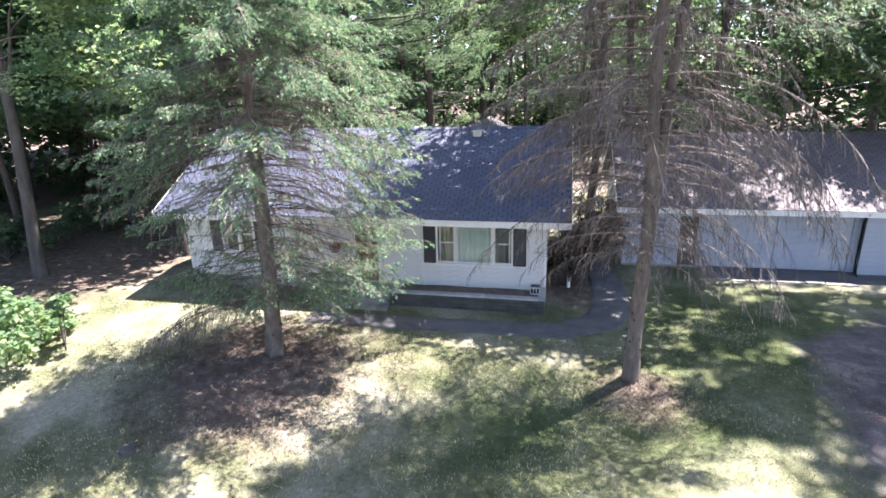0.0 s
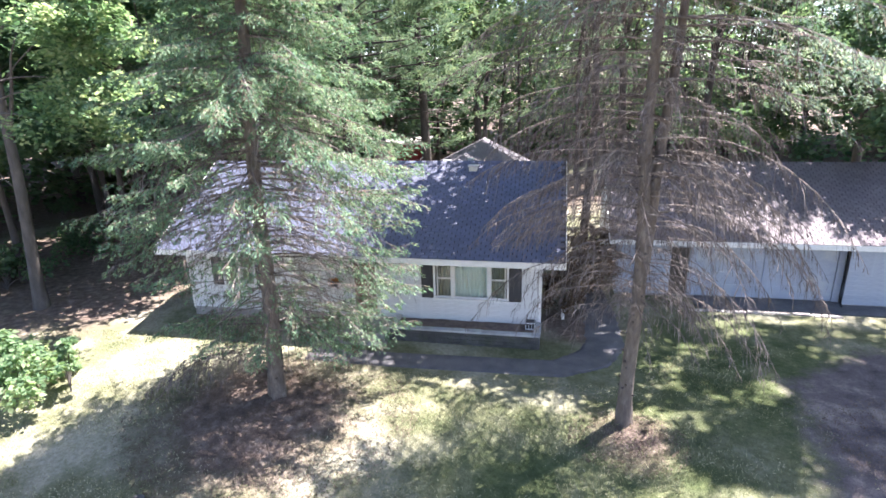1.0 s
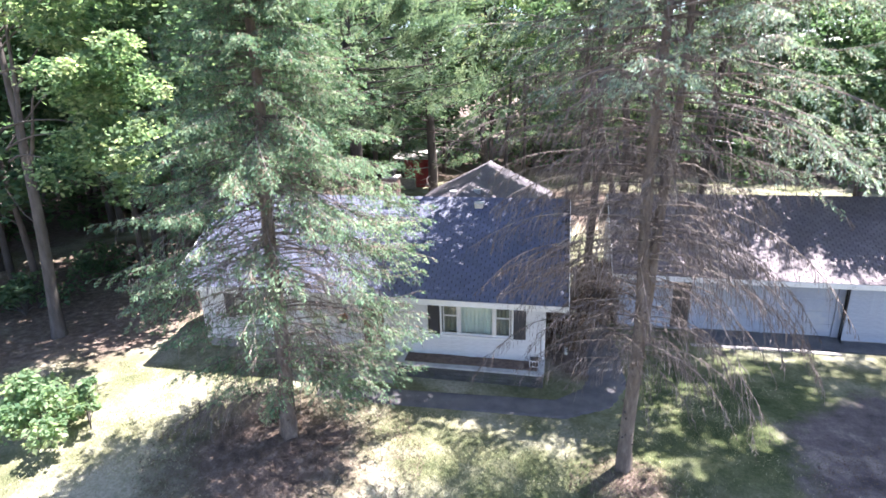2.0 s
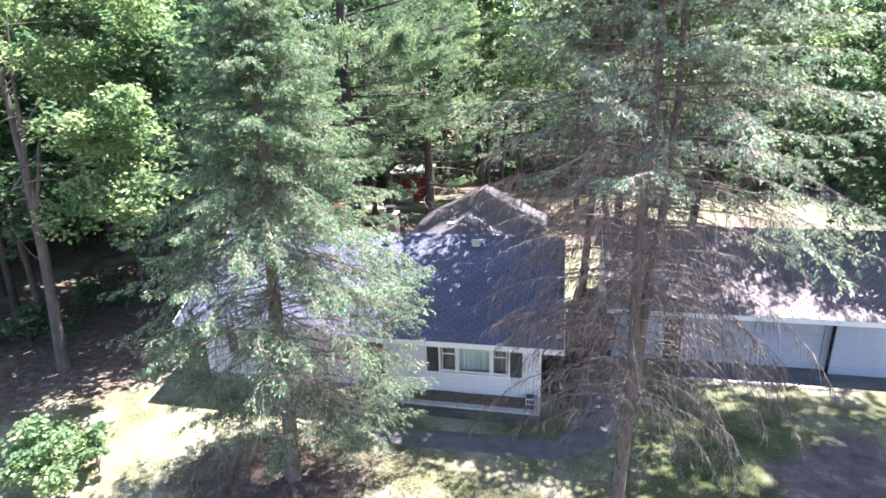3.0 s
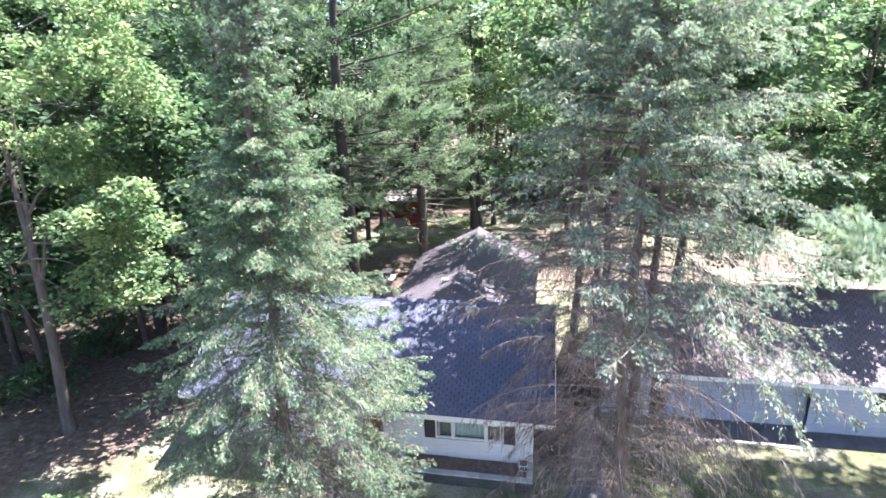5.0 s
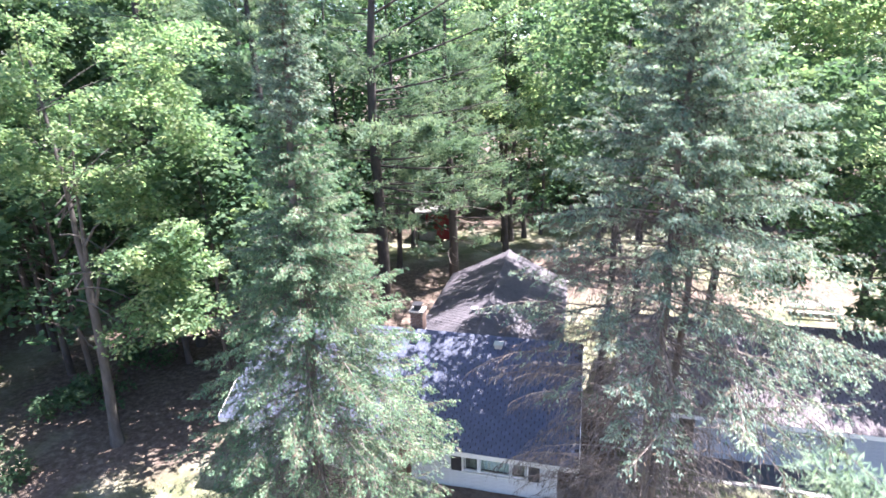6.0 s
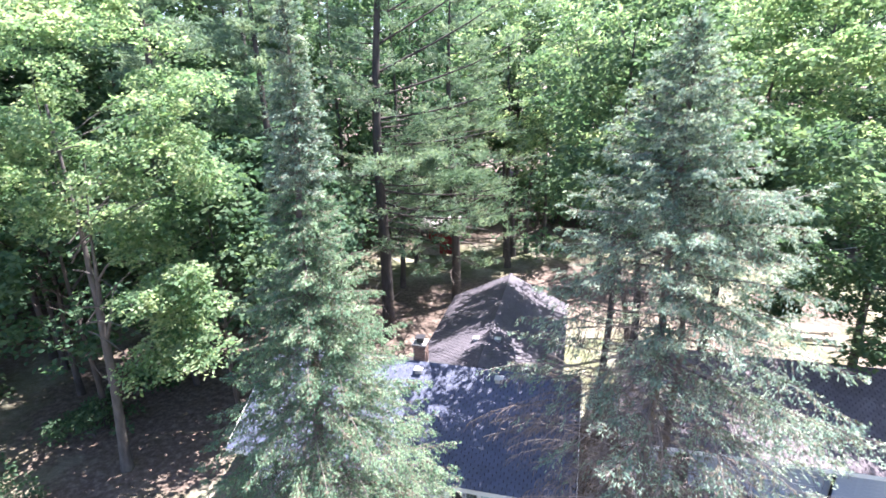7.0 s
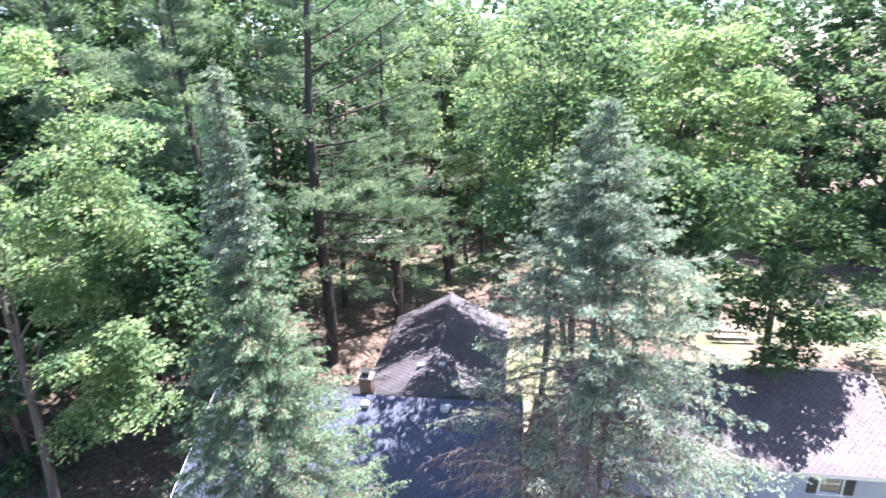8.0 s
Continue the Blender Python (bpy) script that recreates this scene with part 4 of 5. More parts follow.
# chimney behind the ridge
ch = part("chimney", box(-7.18, -6.62, 21.05, 21.6, 5.0, 6.34), M_MORTAR, house, "square brick chimney with a metal flue cap")
for c in range(11):
    z = 5.42 + c * 0.083
    for side in range(4):
        for k in range(3):
            f = (k - 1) * 0.2 + (0.05 if c % 2 else -0.05)
            lo, hi = max(-0.295, f - 0.095), min(0.295, f + 0.095)
            if hi - lo < 0.04:
                continue
            if side == 0:
                q = (-6.9 + lo, -6.9 + hi, 21.035, 21.06)
            elif side == 1:
                q = (-6.9 + lo, -6.9 + hi, 21.59, 21.615)
            elif side == 2:
                q = (-7.195, -7.17, 21.325 + lo, 21.325 + hi)
            else:
                q = (-6.63, -6.605, 21.325 + lo, 21.325 + hi)
            part("brick", box(*q, z, z + 0.072), M_BRICK, ch)
part("crown", box(-7.24, -6.56, 20.99, 21.66, 6.34, 6.42, 0.015), M_CONC, ch)
part("flue", box(-7.05, -6.75, 21.18, 21.47, 6.42, 6.62, 0.02), M_BLOCK, ch)
part("flue_cap", box(-7.12, -6.68, 21.1, 21.55, 6.66, 6.70, 0.01), M_BLACK, ch)
for px in (-7.03, -6.77):
    part("cap_post", box(px - 0.012, px + 0.012, 21.3, 21.33, 6.6, 6.67), M_METAL, ch)

# ---- planter, steps, small things by the front wall ----
planter = thing("planter", (-2.9, 16.8, 0), "raised concrete planter with pale stone cap along the front wall", "planter")
PX0, PX1, PY0 = -5.5, -0.3, 16.28
for c in range(4):
    x = PX0
    z = -0.06 + c * 0.13
    k = 0
    while x < PX1 - 0.05:
        w = min(0.42 if (k or c % 2 == 0) else 0.21, PX1 - x)
        part("block", box(x + 0.004, x + w - 0.004, PY0 + 0.02, PY0 + 0.2, z, z + 0.124, 0.01), M_BLOCK, planter)
        x += w
        k += 1
for x in (PX0, PX1 - 0.18):
    part("end_wall", box(x, x + 0.18, PY0 + 0.2, WALL_Y - 0.008, -0.1, 0.46, 0.01), M_CONC, planter)
rng = random.Random(4)
x = PX0 - 0.03
while x < PX1:
    w = min(rng.uniform(0.7, 1.0), PX1 + 0.03 - x)
    part("cap_stone", box(x + 0.005, x + w - 0.005, PY0 - 0.03, PY0 + 0.24, 0.462, 0.52 + rng.uniform(-0.008, 0.012), 0.012), M_CAP, planter)
    x += w
for x in (PX0 - 0.03, PX1 - 0.21):
    part("cap_stone", box(x, x + 0.24, PY0 + 0.25, WALL_Y - 0.01, 0.462, 0.52, 0.012), M_CAP, planter)
g = Geo()
sx, sy = np.meshgrid(np.linspace(PX0 + 0.18, PX1 - 0.18, 50), np.linspace(PY0 + 0.2, WALL_Y - 0.01, 12), indexing="ij")
sz = 0.40 + 0.008 * np.sin(sx * 3.1 + 2 * np.sin(sy * 4)) + 0.006 * np.sin(sx * 11.3 + sy * 13)
i, j = np.meshgrid(np.arange(49), np.arange(11), indexing="ij")
g.add(np.stack([sx + 2.9, sy - 16.8, sz], -1), np.stack([i * 12 + j, (i + 1) * 12 + j, (i + 1) * 12 + j + 1, i * 12 + j + 1], -1))
attach("soil", g.mesh("soil", M_SOIL, True), None, planter, "dark bare soil")

grille = thing("window_grille", (-0.72, 16.95, 0.42), "small white barred crate standing in the planter", "crate")
for k in range(4):
    part("bar", box(-0.79 + k * 0.098, -0.772 + k * 0.098, 16.93, 16.96, 0.42, 0.66, 0.004), M_WHITE, grille)
for z in (0.42, 0.70):
    part("rail", box(-0.80, -0.47, 16.92, 16.97, z - (0.06 if z > 0.6 else 0), z + 0.02 - (0.06 if z > 0.6 else 0), 0.004), M_WHITE, grille)
for k in range(2):
    part("side_bar", box(-0.80 + k * 0.31, -0.782 + k * 0.31, 16.975, 17.25, 0.42, 0.66, 0.004), M_WHITE, grille)

# solid black block: the recess's darkness put in as colour
part("backing", box(-0.81, -0.46, 16.98, 17.28, 0.425, 0.655, 0.006), M_BLACK, grille, "black block painting the dark of the recess")

steps = thing("entry_steps", (-6.6, 16.2, 0), "two weathered concrete steps up to the front door", "steps")
part("landing", box(-7.65, -5.56, 16.45, WALL_Y - 0.01, -0.1, 0.40, 0.02), M_CONC, steps)
part("step", box(-7.65, -5.56, 16.12, 16.448, -0.1, 0.265, 0.02), M_CONC, steps)
part("step", box(-7.7, -5.5, 15.78, 16.118, -0.1, 0.13, 0.02), M_CONC, steps)

marker = thing("hose_stand", (0.5, 18.9, 0), "short white post standing in the brush beside the path", "post")
bm = bmesh.new()
bmesh.ops.create_cone(bm, cap_ends=True, segments=12, radius1=0.06, radius2=0.055, depth=0.5, matrix=Matrix.Translation((0.5, 18.9, 0.22)))
part("post", bm, M_WHITE, marker, smooth=False)
bm = bmesh.new()
bmesh.ops.create_cone(bm, cap_ends=True, segments=12, radius1=0.075, radius2=0.03, depth=0.06, matrix=Matrix.Translation((0.5, 18.9, 0.5)))
part("cap", bm, M_WHITE, marker)

basket = thing("hanging_basket", (-7.75, 17.2, 1.55), "dark hanging flower basket with orange blooms under the eave", "flower basket")
bm = bmesh.new()
bmesh.ops.create_uvsphere(bm, u_segments=14, v_segments=8, radius=0.2, matrix=Matrix.Translation((-7.75, 17.1, 1.75)))
for v in bm.verts:
    if v.co.z > 1.78:
        v.co.z = 1.78
part("bowl", bm, M_BLACK, basket, smooth=True)
for k in range(3):
    a = k * 2.094
    p = Vector((-7.75 + 0.19 * math.cos(a), 17.1 + 0.19 * math.sin(a), 1.78))
    g = Geo()
    g.tube([p - Vector((-7.75, 17.2, 1.55)), Vector((0, -0.1, 1.31))], [0.006, 0.006], 5)
    attach("hanger_wire", g.mesh("hanger_wire", M_BLACK), None, basket)
g = Geo()
r = np.random.default_rng(3)
c = r.normal(0, 1, (160, 3)) * np.array([0.1, 0.1, 0.05]) + np.array([0, -0.1, 0.27])
u = unit(r.normal(0, 1, (160, 3)))
g.leaves(c, u * 0.04, unit(np.cross(u, r.normal(0, 1, (160, 3)))) * 0.028)
tagged(attach("blooms", g.mesh("blooms", foliage("orange_blooms", [(0.3, (0.279, 0.074, 0.012)), (0.7, (0.372, 0.155, 0.031))])), None, basket, "orange blooms"), kind="stuff")

# ---- the garage ----
GX0, GX1, GEY, GEZ, GRY, GRZ = 2.3, 17.9, 21.35, 2.5, 26.0, 4.9
garage = thing("garage", (10, 26, 0), "pale blue-white detached garage with mauve-brown shingle roof", "garage")
groof = part("roof", solid([(GEY, GEZ), (GRY, GRZ), (30.65, GEZ), (30.65, GEZ - 0.15), (GRY, GRZ - 0.15), (GEY, GEZ - 0.15)], "x", GX0, GX1), M_FELT, garage, "sunlit mauve-brown shingle roof")
part("fascia", box(GX0, GX1, GEY - 0.03, GEY - 0.002, GEZ - 0.22, GEZ - 0.012, 0.004), M_WHITE, garage, "white painted eave board")
part("soffit", box(GX0 + 0.02, GX1 - 0.02, GEY, 21.74, GEZ - 0.21, GEZ - 0.18), M_WHITE, garage)
for x, s in ((GX0, -1), (GX1, 1)):
    a, b = sorted((x + 0.002 * s, x + 0.027 * s))
    part("rake_board", solid([(GEY, GEZ + 0.02), (GRY, GRZ + 0.02), (30.65, GEZ + 0.02), (30.65, GEZ - 0.18), (GRY, GRZ - 0.18), (GEY, GEZ - 0.18)], "x", a, b), M_WHITE, garage)
gdoor = (4.75, 5.45, 0.05, 2.08)
gwin = (13.9, 14.85, 1.25, 2.18)
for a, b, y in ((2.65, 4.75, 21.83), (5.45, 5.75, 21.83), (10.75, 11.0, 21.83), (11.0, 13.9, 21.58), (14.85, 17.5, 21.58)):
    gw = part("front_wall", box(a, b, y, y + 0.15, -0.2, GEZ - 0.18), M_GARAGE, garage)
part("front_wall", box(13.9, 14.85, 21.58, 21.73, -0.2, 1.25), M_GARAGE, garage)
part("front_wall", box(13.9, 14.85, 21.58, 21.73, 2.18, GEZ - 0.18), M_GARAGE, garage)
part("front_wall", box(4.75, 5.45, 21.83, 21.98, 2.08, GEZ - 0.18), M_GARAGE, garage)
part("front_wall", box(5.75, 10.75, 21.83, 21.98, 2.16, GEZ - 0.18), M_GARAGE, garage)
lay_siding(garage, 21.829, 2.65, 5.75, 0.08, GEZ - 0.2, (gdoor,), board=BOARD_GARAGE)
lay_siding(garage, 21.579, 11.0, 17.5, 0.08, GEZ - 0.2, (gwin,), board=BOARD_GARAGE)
part("footing", box(11.0, 17.5, 21.55, 21.58, -0.2, 0.08), M_CONC, garage)
part("footing", box(2.65, 5.75, 21.80, 21.83, -0.2, 0.08), M_CONC, garage)
for x in (2.65, 17.35):
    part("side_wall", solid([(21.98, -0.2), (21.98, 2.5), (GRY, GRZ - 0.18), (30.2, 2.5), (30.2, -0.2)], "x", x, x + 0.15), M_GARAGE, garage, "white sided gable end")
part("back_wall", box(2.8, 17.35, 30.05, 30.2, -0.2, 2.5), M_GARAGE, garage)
part("garage_floor", box(2.8, 17.35, 21.98, 30.05, -0.1, 0.05), M_CONC, garage)
sd = part("side_door", box(gdoor[0] + 0.03, gdoor[1] - 0.03, 21.9, 21.95, 0.07, 2.05, 0.004), surface("dark_brown_door", [(0.3, (0.035, 0.028, 0.022)), (0.7, (0.06, 0.05, 0.04))], 5, 0.6, 0.2, 30), garage, "dark brown entry door")
for z0, z1 in ((0.25, 0.95), (1.1, 1.9)):
    part("door_panel", box(gdoor[0] + 0.14, gdoor[1] - 0.14, 21.885, 21.9, z0, z1, 0.008), sd.data.materials[0], sd)
part("door_handle", box(gdoor[1] - 0.12, gdoor[1] - 0.09, 21.85, 21.9, 0.98, 1.06, 0.006), M_METAL, sd)
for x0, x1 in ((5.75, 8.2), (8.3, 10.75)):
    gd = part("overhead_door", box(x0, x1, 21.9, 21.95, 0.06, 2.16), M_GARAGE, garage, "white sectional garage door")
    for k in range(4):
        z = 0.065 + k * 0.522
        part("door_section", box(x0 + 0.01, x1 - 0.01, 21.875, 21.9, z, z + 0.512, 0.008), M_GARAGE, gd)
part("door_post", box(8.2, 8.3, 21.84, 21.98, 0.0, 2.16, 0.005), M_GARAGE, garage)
window_unit(garage, gwin, 21.56, ((1.0, True),), curtain=False)
ds = Geo()
gx, gy = 10.0, 26.0
ds.tube(np.array([(10.93, 21.3, 2.4), (10.93, 21.5, 2.25), (10.93, 21.52, 1.2), (10.93, 21.52, 0.12), (10.93, 21.3, 0.04)]) - np.array([gx, gy, 0]), [0.04] * 5, 8)
attach("downspout", ds.mesh("downspout", M_BLACK, True), None, garage, "dark downspout")
# apron before the doors; the pale slabs before it imitate a sunlit strip of ground
tagged(part("garage_apron", box(5.6, 18.2, 20.62, 21.9, -0.15, 0.045, 0.01), M_ASPHALT, thing("apron", (11, 21, 0), "dark asphalt apron before the garage doors", "apron", kind="structure")))
lit_band = thing("concrete_lip", (7, 20.5, 0), "pale slabs standing in for a sunlit band of ground before the garage", "kerb")
edge, rng = 5.3, random.Random(4)
while edge < 9.6:
    long, off = rng.uniform(0.45, 1.1), rng.uniform(-0.05, 0.05)
    part("band_slab", box(edge, edge + long - 0.03, 20.34 + off, 20.56 + off * rng.uniform(0, 1), -0.1, rng.uniform(0.02, 0.06), 0.02), M_CONC, lit_band)
    edge += long

# roofs last of the large pieces
up_house = (0, RIDGE_Y - EAVE_Y, RIDGE_Z - EAVE_Z)
RUN = math.hypot(RIDGE_Y - EAVE_Y, RIDGE_Z - EAVE_Z)
shingle_slope(roof, (ROOF_L, EAVE_Y - 0.03, EAVE_Z - 0.015), (1, 0, 0), up_house, ROOF_R - ROOF_L, RUN, M_ROOF_J, single=lambda u, v: u > 9.6 and 0.1 < v < 3.2, single_mat=M_ROOF, seed=2)
shingle_slope(groof, (GX0, GEY - 0.03, GEZ - 0.015), (1, 0, 0), (0, GRY - GEY, GRZ - GEZ), GX1 - GX0, math.hypot(GRY - GEY, GRZ - GEZ), M_ROOF_BR, seed=3)
wrun = math.hypot(WH, WZR - WZE)
shingle_slope(wing_roof, (WX + WH + 0.02, 21.6, WZE - 0.01), (0, 1, 0), (-WH, 0, WZR - WZE), WY1 - 21.6, wrun, M_ROOF_WING, seed=4)
shingle_slope(wing_roof, (WX - WH - 0.02, WY1, WZE - 0.01), (0, -1, 0), (WH, 0, WZR - WZE), WY1 - 21.6, wrun, M_ROOF_WING, seed=5)

# ---- the two spruces in the front yard ----
spruce_tree("spruce_tree", (-7.7, 12.4, 0.02), 20.5, [(0.8, 2.6), (2, 3.2), (3.5, 3.7), (6, 4.3), (8, 4.0), (10, 3.05), (12, 2.1), (13.6, 1.5), (15, 1.05), (16.6, 0.82), (18.5, 0.55), (19.6, 0.36), (20.5, 0.1)], 2.2,
            [(0, 0.95), (2.6, 0.95), (3.0, 0.45), (5.0, 0.48), (6.8, 0.62), (9, 1), (30, 1)], [(0, 0.3), (2.8, 0.35), (3.2, 0.68), (5.2, 0.64), (8, 0.52), (9.5, 0.36), (13, 0.12), (18, 0.03), (22, 0)], 11, "tall green spruce with drooping boughs in brown litter", M_NEEDLE, [(0, 0, 0, 20.5, 0.215, 0, 0)], lean=(0.6, 0.0),
            dead_low=[(1.5, 2.95, 3.9, 8, 1.35)], hairs=3, skew=0.08, front=(0.4, 0.75, 5.2), top_from=15.5, step=0.021, thick=(10, 13), ragged=0.14)
spruce_tree("spruce_tree", (2.0, 12.6, -0.05), 19.6, [(3.4, 3.2), (5, 4.7), (8, 5.1), (9.9, 5.1), (12, 4.1), (14.4, 3.1), (16.6, 2.05), (18.5, 0.9), (19.6, 0.1)], 3.5,
            [(0, 0), (9.5, 0.0), (9.6, 0.34), (11, 0.48), (13, 0.76), (15, 1), (30, 1)], [(0, 0.3), (9, 0.56), (12, 0.50), (15, 0.30), (17.5, 0.12), (20, 0)], 23, "tall blue-green spruce with dead grey lower limbs beside the drive", M_NEEDLE_BLUE,
            [(0, 0, 0, 19.6, 0.170, 0, 0), (4.2, 0.05, 0.0, 17.5, 0.13, 0.45, 0.25)], hairs=4, sunny=1.1, skew=0.12, front=(0.5, 0.7, 9.6), shelter=0.6, step=0.0215, thick=(9, 12))

# ---- the maple at the yard's edge ----
foot = (-21.04, 17.06, 0)
high = cloud(1, 112, (-19.5, 17.6, 16.6), (6.6, 4.4, 6.6), foot)
broadleaf_tree("maple_tree", foot, 22, 3.0, 7.5, 31, "tall yellow-green maple with a forked grey trunk at the forest edge", M_LEAF_YELLOW, M_BARK_GREY, per=470, size=0.092, trunk_r=0.22, fork=0.55, group="yard trees",
               boles=[([(0.0, 0, -0.2), (0.1, 0, 1.2), (0.28, 0, 2.8), (0.52, 0.02, 5.6), (0.62, 0, 7.8), (0.74, 0, 9.2), (0.66, 0, 10.3), (0.66, 0.1, 11.6), (0.45, 0.2, 14), (0.2, 0.3, 17.5)], 0.27),
                      ([(0.63, 0, 7.7), (0.98, -0.1, 9.4), (1.22, -0.15, 10.6), (1.25, 0, 12.5), (1.6, 0.2, 15.5)], 0.13),
                      ([(0.8, 0, 7.4), (1.5, -0.3, 8.4), (1.95, -0.5, 9.1), (2.4, -0.7, 9.9), (3.1, -0.9, 10.6)], 0.085),
                      ([(1.2, -0.15, 10.2), (2.0, -0.3, 11.0), (3.3, -0.6, 11.8)], 0.07),
                      ([(0.45, 0, 5.0), (0.1, -0.2, 5.5), (-0.25, -0.4, 6.6)], 0.035)],
               centres=np.concatenate([high[(high[:, 2] > 12.6) | (high[:, 0] > 3.6)], cloud(2, 22, (-14.9, 15.6, 9.2), (1.9, 1.6, 3.0), foot, 0.1)]))
# ---- oak added beside the drive, crown kept out of view, to dapple the ground ----
foot = (17.0, 18.2, 0)
oak = np.concatenate([cloud(4, 300, (17.8, 21.8, 25.4), (7.2, 6.2, 2.0), foot, 0.1), cloud(5, 40, (15.5, 14.0, 13.5), (4.5, 4.5, 2.5), foot, 0.15)])
wide = (oak[:, 0] + foot[0]) / (oak[:, 1] + foot[1] + 2)
oak = oak[(wide > 0.5) | (oak[:, 2] > 22)]
broadleaf_tree("oak_tree", foot, 28, 2.5, 8.0, 41, "tall spreading dark green oak, added out of view to shade the drive", M_LEAF_DARK, M_BARK_DARK, per=110, size=0.16, trunk_r=0.36, fork=0.4, group="yard trees",
               centres=oak)
# ---- slender tree on the open side of the lawn, whose top bough reaches in ----
foot = (4.5, 2.3, float(ground_z(4.5, 2.3)))
bough = np.array([(1.85, 3.8, 13.72), (2.02, 3.66, 13.66), (2.2, 3.55, 13.5), (2.35, 3.42, 13.6), (2.5, 3.35, 13.3), (2.75, 3.2, 13.2), (3.1, 3.0, 13.1), (3.6, 2.75, 12.6), (4.2, 2.5, 12.2), (4.6, 2.4, 13.1), (5.0, 2.0, 11.6), (5.3, 2.8, 10.9)]) - np.array(foot)
broadleaf_tree("lawn_tree", foot, 14.5, 0.3, 8.0, 47, "slender pale green young tree with feathery hanging leaves", M_PINE, M_BARK_GREY, per=300, size=0.06, slim=0.14, trunk_r=0.11, fork=0.8, group="yard trees", centres=bough)
# ---- pines behind the house ----
pine_tree("pine_tree", (-13.1, 32.6, 0), 31, 7.0, 6.0, 51, "tall dark white pine with long pale-tipped limbs behind the house", "pines", lean=1.0, girth=0.42,
          extra=[(12.2, -0.95, 7.0, 0.16, 70), (11.4, -0.75, 8.0, 0.10, 60), (12.5, -1.4, 8.0, 0.1, 26), (20.0, 0.0, 8.5, 0.5, 14), (18.4, -0.2, 9.5, 0.40, 14), (17.0, -0.1, 9.5, 0.25, 14), (15.6, -0.3, 9.0, 0.12, 14), (14.0, -0.2, 9.0, 0.05, 14),
                 (12.6, -0.35, 9.0, 0.0, 14), (11.0, -0.3, 9.0, -0.02, 14), (9.6, -0.4, 8.5, -0.03, 14), (21.5, 0.3, 7.0, 0.5, 12), (10.2, -0.7, 8.0, 0.0, 14), (22.8, -0.5, 6.5, 0.4, 12)])
pine_tree("pine_tree", (-24, 36, 0), 30, 9.0, 5.0, 52, "tall dark white pine at the forest edge", "pines")
pine_tree("pine_tree", (-31, 41, 0), 32, 10.0, 5.0, 53, "tall dark white pine at the forest edge", "pines")
pine_tree("pine_tree", (-17.5, 27.5, 0), 25, 5.0, 5.2, 55, "dense dark white pine beside the house", "pines", tufts=12)
pine_tree("pine_tree", (-23.5, 26.5, 0), 27, 5.0, 5.2, 56, "dense dark white pine at the forest edge", "pines", tufts=12)
pine_tree("pine_tree", (-9.6, 39.5, 0), 24, 4.0, 6.4, 57, "dense dark white pine on the back lawn", "pines", tufts=10, extra=[(7.5 + 0.7 * k, -1.57 + 0.75 * math.sin(k * 2.4), 7.2) for k in range(9)])
foot = (-6.6, 49.0, 0)
broadleaf_tree("maple_tree", foot, 25, 3.4, 8.0, 58, "tall light green maple on the back lawn", M_LEAF_YELLOW, M_BARK_DARK, per=190, size=0.14, trunk_r=0.26, fork=0.35, group="yard trees",
               centres=cloud(21, 110, (-5.6, 47.5, 16.5), (6.6, 5.0, 9.0), foot, 0.3))
pine_tree("pine_tree", (3, 57, 0), 27, 6.0, 5.0, 54, "tall dark white pine at the far lawn", "pines")


def bare_trunk(at, height, r, lean, seed, label, centres=None, leaf=None):
    """A tall stem with a few limbs and a high crown."""
    return broadleaf_tree("tree", at, height, 3.9, height * 0.44, seed, label, leaf or M_LEAF, M_BARK_DARK, clumps=46, per=190, size=0.13, trunk_r=r, fork=0.5, lean=lean, group="slender trees behind the house", centres=centres)


bare_trunk((1.7, 26.6, 0), 22, 0.2, (-0.2, -3.4), 61, "slender dark-barked tree behind the house corner")
bare_trunk((3.3, 28.8, 0), 24, 0.24, (-0.6, -2.6), 62, "slender dark-barked tree leaning over the house corner",
           np.concatenate([cloud(11, 32, (2.6, 25.2, 18.2), (3.8, 3.6, 5.4), (3.3, 28.8, 0), 0.2), cloud(12, 24, (3.2, 21.4, 14.6), (3.4, 2.5, 2.4), (3.3, 28.8, 0), 0.1), cloud(19, 56, (4.6, 20.0, 15.2), (5.6, 1.9, 1.8), (3.3, 28.8, 0), 0.1)]))
bare_trunk((3.6, 34.0, 0), 23, 0.2, (-4.6, -0.6), 63, "slender dark-barked tree leaning over the rear wing",
           np.concatenate([cloud(13, 46, (0.6, 33.4, 18.5), (3.8, 3.4, 4.5), (3.6, 34.0, 0), 0.2), cloud(14, 30, (1.2, 30.6, 14.2), (3.4, 3.2, 2.2), (3.6, 34.0, 0), 0.1)]), M_LEAF_YELLOW)
bare_trunk((-7.2, 52, 0), 24, 0.24, (-0.4, 0.2), 64, "slender dark-barked tree in a cluster")
bare_trunk((-6.5, 52.5, 0), 25, 0.26, (0.5, 0.2), 65, "slender dark-barked tree in a cluster")
bare_trunk((-5.2, 54, 0), 24, 0.22, (0.8, 0.2), 66, "slender dark-barked tree in a cluster")

bare_trunk((-32.5, 24.05, 0), 19, 0.17, (-1.9, 0.3), 67, "slender grey leaning tree in the dark forest edge")

